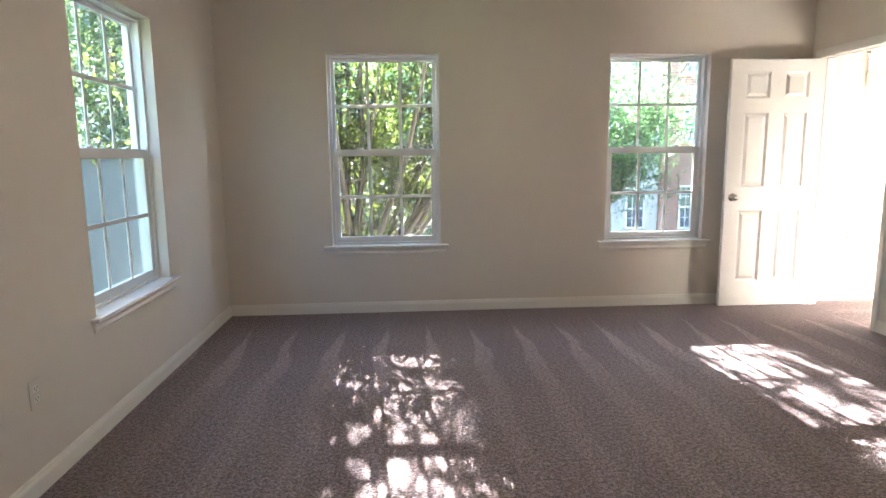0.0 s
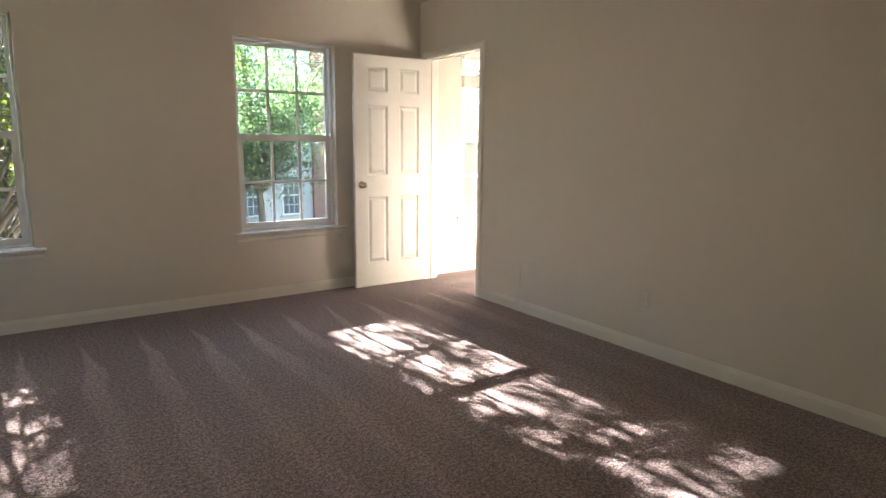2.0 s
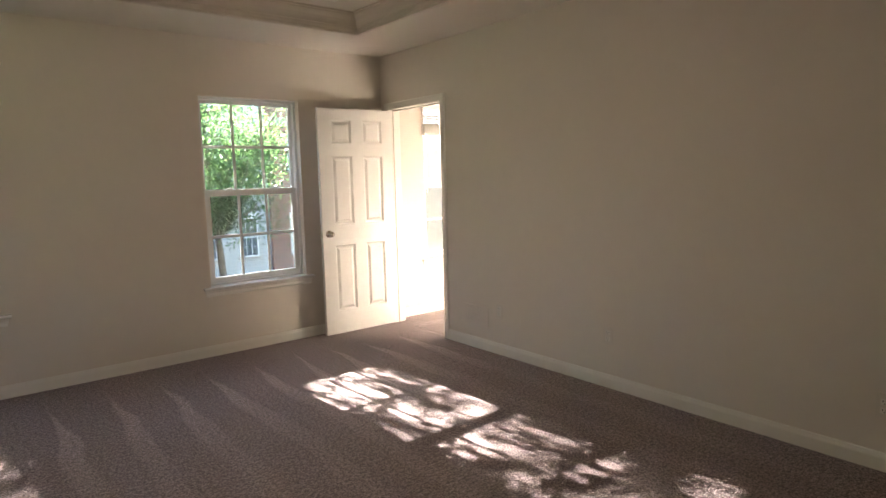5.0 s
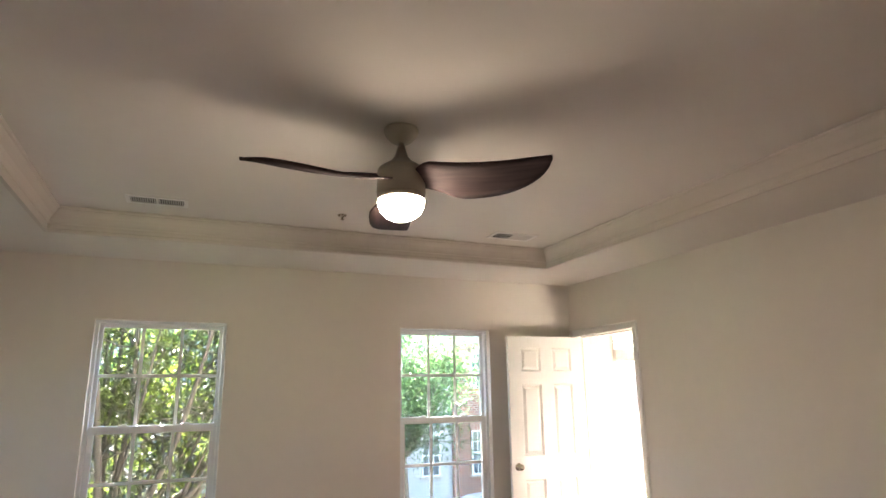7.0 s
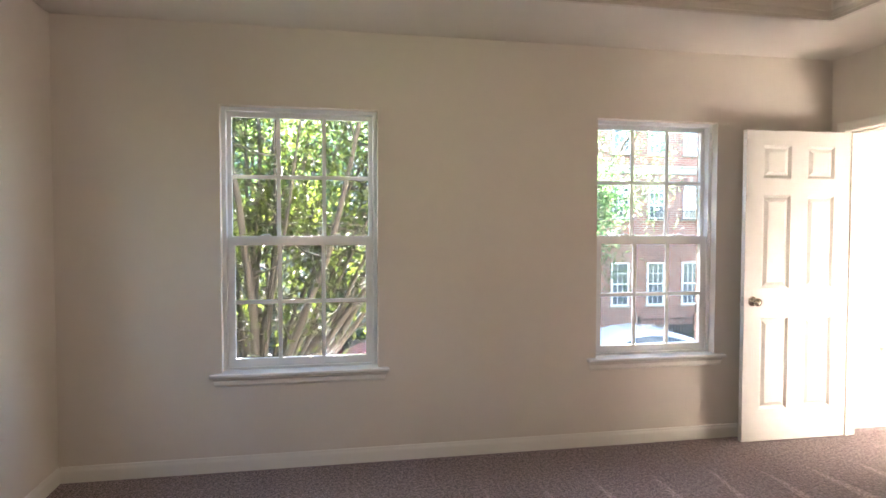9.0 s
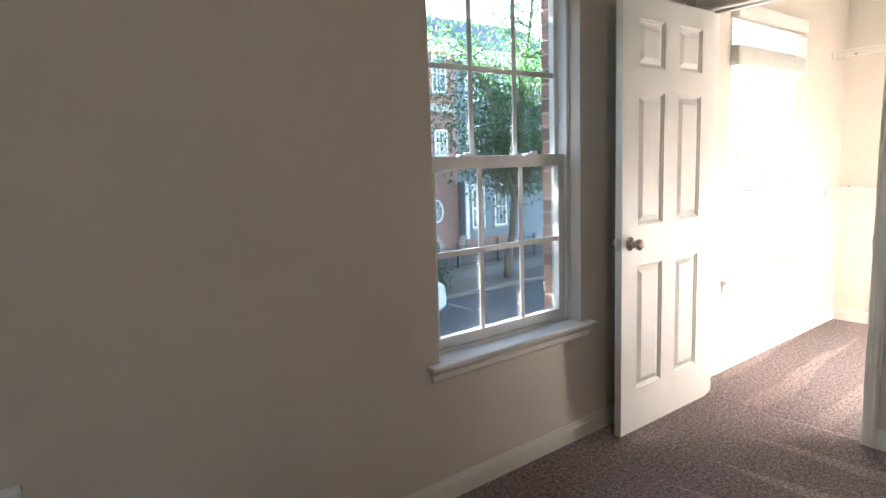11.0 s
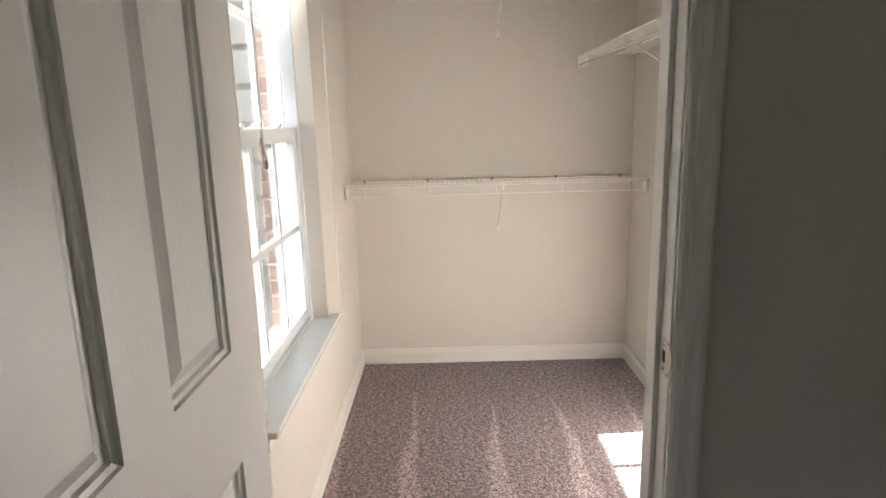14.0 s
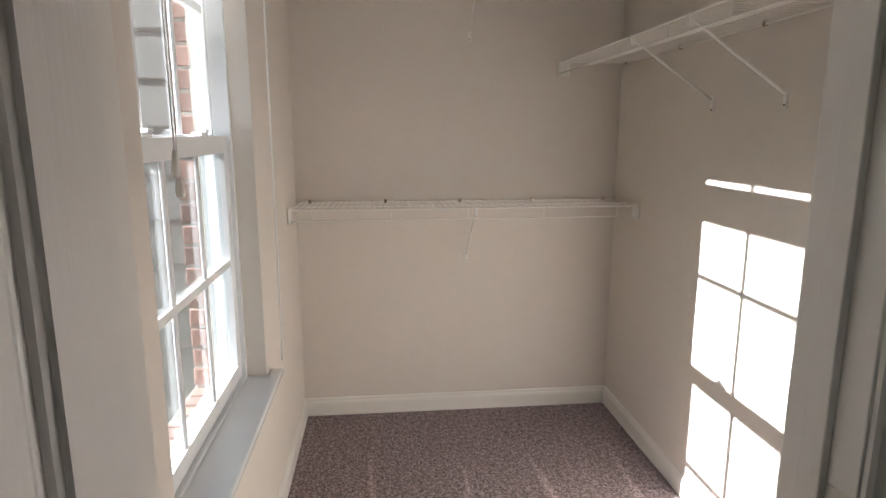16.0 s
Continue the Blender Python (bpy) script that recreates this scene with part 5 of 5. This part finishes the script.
# arched white entrance hoods and steps of the brick house
for cx in (16.9, 19.7):
    hd = thing("entrance_hood", "pale arched stone entrance over basement steps", "entrance hood", (cx, 24.7, GROUND + 0.1))
    bm = bmesh.new()
    n = 14
    for k in range(n):
        a0, a1 = math.pi * k / n, math.pi * (k + 1) / n
        q = [(0.62, a0), (0.85, a0), (0.85, a1), (0.62, a1)]
        lo = [bm.verts.new((r * math.cos(t), 0, 0.35 + 0.75 * r * math.sin(t))) for r, t in q]
        hi = [bm.verts.new((r * math.cos(t), 0.25, 0.35 + 0.75 * r * math.sin(t))) for r, t in q]
        bm.faces.new(lo)
        bm.faces.new(hi[::-1])
        for i in range(4):
            bm.faces.new((lo[i], lo[(i + 1) % 4], hi[(i + 1) % 4], hi[i]))
    box(bm, (-0.85, 0, 0), (-0.62, 0.25, 0.35))
    box(bm, (0.62, 0, 0), (0.85, 0.25, 0.35))
    bmesh.ops.recalc_face_normals(bm, faces=bm.faces)
    part("arch", bm, M["stone"], hd)
    fill = bmesh.new()
    ring = [(0.62 * math.cos(math.pi * k / n), 0.35 + 0.465 * math.sin(math.pi * k / n)) for k in range(n + 1)]
    lo = [fill.verts.new((px, 0.12, pz)) for px, pz in ring]
    hi = [fill.verts.new((px, 0.2, pz)) for px, pz in ring]
    fill.faces.new(lo)
    fill.faces.new(hi[::-1])
    for i in range(n + 1):
        fill.faces.new((lo[i], lo[(i + 1) % (n + 1)], hi[(i + 1) % (n + 1)], hi[i]))
    bmesh.ops.recalc_face_normals(fill, faces=fill.faces)
    part("lunette", fill, M["stone"], hd)
    for k in range(4):
        part("grille_pane", boxes(((-0.56 + 0.29 * k, 0.16, 0.02), (-0.31 + 0.29 * k, 0.22, 0.33))), M["far_glass"], hd)

fence = thing("iron_railing", "black iron railing along the pavement", "railing", (11.4, 21.4, GROUND + 0.09))
for z in (0.12, 0.86):
    b = bmesh.new()
    rod(b, (0, 0, z), (9.0, 0, z), 0.02, 6)
    part("rail", b, M["iron"], fence)
pk = finish("picket", rod(bmesh.new(), (0, 0, 0.02), (0, 0, 0.9), 0.009, 6), M["iron"])
for k in range(75):
    o = new("picket", pk)
    o.parent = fence
    o.location = (0.06 + 0.12 * k, 0, 0)
for k in range(5):
    b = boxes(((2.22 * k - 0.03, -0.03, -0.05), (2.22 * k + 0.03, 0.03, 1.0)), bevel=0.006)
    part("post", b, M["iron"], fence)


# ---- parked cars ----
def car(label, paint, m, hatch):
    """A car in its own frame: x from tail (0) forward, y across, z from the ground."""
    c = thing("car", label, "car")
    L, Wd = 4.7, 1.9
    prof = [(0.0, 0.55), (0.02, 0.78), (0.06, 0.98), (0.28, 1.10), (0.75, 1.32), (1.3, 1.47), (1.9, 1.53), (2.4, 1.49), (3.0, 1.28), (3.45, 1.05), (4.2, 0.92), (4.55, 0.78), (4.68, 0.55), (4.66, 0.34), (4.4, 0.24), (0.25, 0.24), (0.03, 0.36)] if hatch else \
           [(0.0, 0.5), (0.02, 0.72), (0.1, 0.92), (0.6, 0.98), (0.95, 1.08), (1.5, 1.38), (2.1, 1.44), (2.7, 1.38), (3.35, 1.02), (4.1, 0.90), (4.5, 0.74), (4.62, 0.5), (4.6, 0.3), (4.4, 0.22), (0.25, 0.22), (0.03, 0.34)]
    bm = bmesh.new()
    rows = []
    for yy, k in ((-0.5, 0.0), (-0.49, 0.06), (-0.42, 0.12), (0.0, 0.14), (0.42, 0.12), (0.49, 0.06), (0.5, 0.0)):
        row = []
        for px, pz in prof:
            tumble = max(0.0, pz - 0.9) * 0.36
            wy = yy * Wd * (1 - tumble * (1 if abs(yy) > 0.4 else 0.9))
            row.append(bm.verts.new((px + (0.06 * (0.5 - abs(yy)) if px > 2 else -0.06 * (0.5 - abs(yy))), wy, pz * (0.965 + k * 0.25) if pz > 0.9 else pz)))
        rows.append(row)
    n = len(prof)
    for a, b in zip(rows, rows[1:]):
        for i in range(n):
            bm.faces.new((a[i], a[(i + 1) % n], b[(i + 1) % n], b[i]))
    bm.faces.new(rows[0])
    bm.faces.new(rows[-1][::-1])
    bmesh.ops.recalc_face_normals(bm, faces=bm.faces)
    part("body", bm, paint, c, smooth=False)
    side = [(0.62, 1.02), (0.95, 1.24), (1.4, 1.36), (1.95, 1.40), (2.4, 1.36), (2.85, 1.20), (3.12, 1.02), (2.0, 0.98)] if hatch else [(1.05, 0.98), (1.55, 1.26), (2.1, 1.31), (2.6, 1.26), (3.1, 1.0), (2.0, 0.95)]
    for s in (-1, 1):
        g = bmesh.new()
        lo, hi = [], []
        for px, pz in side:
            tumble = max(0.0, pz - 0.9) * 0.36
            yy = s * 0.5 * Wd * (1 - tumble)
            lo.append(g.verts.new((px, yy + s * 0.006, pz)))
            hi.append(g.verts.new((px, yy - s * 0.05, pz)))
        g.faces.new(lo)
        g.faces.new(hi[::-1])
        for i in range(len(lo)):
            g.faces.new((lo[i], lo[(i + 1) % len(lo)], hi[(i + 1) % len(lo)], hi[i]))
        bmesh.ops.recalc_face_normals(g, faces=g.faces)
        part("side_window", g, M["car_glass"], c, "dark tinted glass")
        part("tail_lamp", boxes(((-0.03, s * 0.62 - 0.2, 0.78), (0.12, s * 0.62 + 0.2, 0.9)), bevel=0.02), M["lamp_red"], c, "dark red tail lamp")
        part("door_handle", boxes(((1.55, s * 0.945 - 0.02, 0.83), (1.75, s * 0.945 + 0.02, 0.86)), bevel=0.008), paint, c)
        for wx in (0.85, 3.75):
            w = part("wheel", lathe([(0.22, -0.10), (0.31, -0.11), (0.345, -0.09), (0.35, 0.0), (0.345, 0.09), (0.31, 0.11), (0.22, 0.10)], 28, (wx, s * 0.868, 0.345), "y"), M["tyre"], c, "black tyre", True)
            rim = lathe([(0.2, 0.0), (0.235, s * 0.02), (0.24, s * 0.115), (0.225, s * 0.12), (0.21, s * 0.06)], 28, (wx, s * 0.868, 0.345), "y")
            for k in range(10):
                a = 2 * math.pi * k / 10
                rod(rim, (wx + 0.04 * math.cos(a), s * 0.983, 0.345 + 0.04 * math.sin(a)), (wx + 0.225 * math.cos(a), s * 0.978, 0.345 + 0.225 * math.sin(a)), 0.02, 6)
            part("rim", rim, M["rim"], w, "ten-spoke alloy rim")
            arch = lathe([(0.36, -0.012), (0.40, -0.012), (0.40, 0.012), (0.36, 0.012)], 28, (wx, s * 0.945, 0.345), "y")
            part("wheel_arch", arch, M["tyre"], c)
    part("rear_window", boxes(((-0.25, -0.62, -0.008), (0.28, 0.62, 0.008)), bevel=0.004), M["car_glass"], c, "dark tinted glass").matrix_basis = pose(0.5, 0, 1.245 if hatch else 1.2, 0, -26, 0)
    part("number_plate", boxes(((-0.035, -0.26, 0.62), (-0.02, 0.26, 0.74))), M["plate_white"], c)
    c.matrix_world = m
    return c


car("white hatchback parked on the asphalt", M["car_white"], pose(10.75, 16.75, GROUND + 0.006, 0, 0, 180), True)
car("red saloon parked before the houses", M["car_red"], pose(-0.15, 16.6, GROUND + 0.006, 0, 0, 0), False)

# fallen leaves on the asphalt
lf = []
for k in range(900):
    lf.append((rng.uniform(-6, 20), rng.uniform(7.9, 17.4), GROUND + 0.012))
lo_ = new("fallen_leaves", leaf_mesh("fallen_leaves", lf, 0.045, 0.004, 1, mat("dry_leaf", (0.32, 0.26, 0.13), 0.8)))
tagged(lo_, "scattered dry leaves on the asphalt", "leaves", kind="stuff")

# added pale low block: its colour gives the side window's lower panes their haze
nb = thing("sided_house", "added pale blue-grey lap-sided low block, for the haze in the side window", "house", (0, 0, 0))
part("wall", boxes(((-13, 8.4, GROUND), (-2.5, 14, 1.32))), M["siding_blue"], nb)
part("parapet", boxes(((-13.1, 8.3, 1.32), (-2.4, 14.1, 1.42)), bevel=0.01), M["vinyl"], nb)

# ---- bricks round the window reveals ----
full = finish("brick", boxes(((-0.1, 0.0, -0.0285), (0.1, 0.06, 0.0285)), bevel=0.004), M["brick"])
half = finish("brick", boxes(((-0.048, 0.0, -0.0285), (0.048, 0.06, 0.0285)), bevel=0.004), M["brick"])
front = bpy.data.objects["wall_outside"]
for a, b in WIN:
    for side in (-1, 1):
        edge = a if side < 0 else b
        z, k = SILL - 0.06, 0
        while z < HEAD + 0.06:
            me, hw = (full, 0.1) if k % 2 else (half, 0.048)
            o = new("brick", me)
            o.parent = front
            o.location = (edge + side * hw + random.uniform(-0.002, 0.002), OUT + 0.012 + random.uniform(-0.002, 0.002), z)
            z += 0.0675
            k += 1
    for u0, u1 in ((a - 0.09, a - 0.005), (b + 0.005, b + 0.09)):
        part("mortar_joint", boxes(((u0, OUT + 0.015, SILL - 0.09), (u1, OUT + 0.066, HEAD + 0.09))), M["mortar"], front)
    part("mortar_joint", boxes(((a - 0.09, OUT + 0.015, HEAD + 0.05), (b + 0.09, OUT + 0.08, HEAD + 0.235))), M["mortar"], front)
    part("mortar_joint", boxes(((a - 0.09, OUT + 0.015, SILL - 0.12), (b + 0.09, OUT + 0.08, SILL - 0.036))), M["mortar"], front)
    n = int((b - a) / 0.0675)
    for k in range(n):
        o = new("brick", full)
        o.parent = front
        o.matrix_basis = pose(a + (k + 0.5) * (b - a) / n, OUT + 0.012, HEAD + 0.145, 0, 90, 0)
        o = new("brick", half)
        o.parent = front
        o.matrix_basis = pose(a + (k + 0.5) * (b - a) / n, OUT + 0.012, SILL - 0.075, 0, 90, 0)
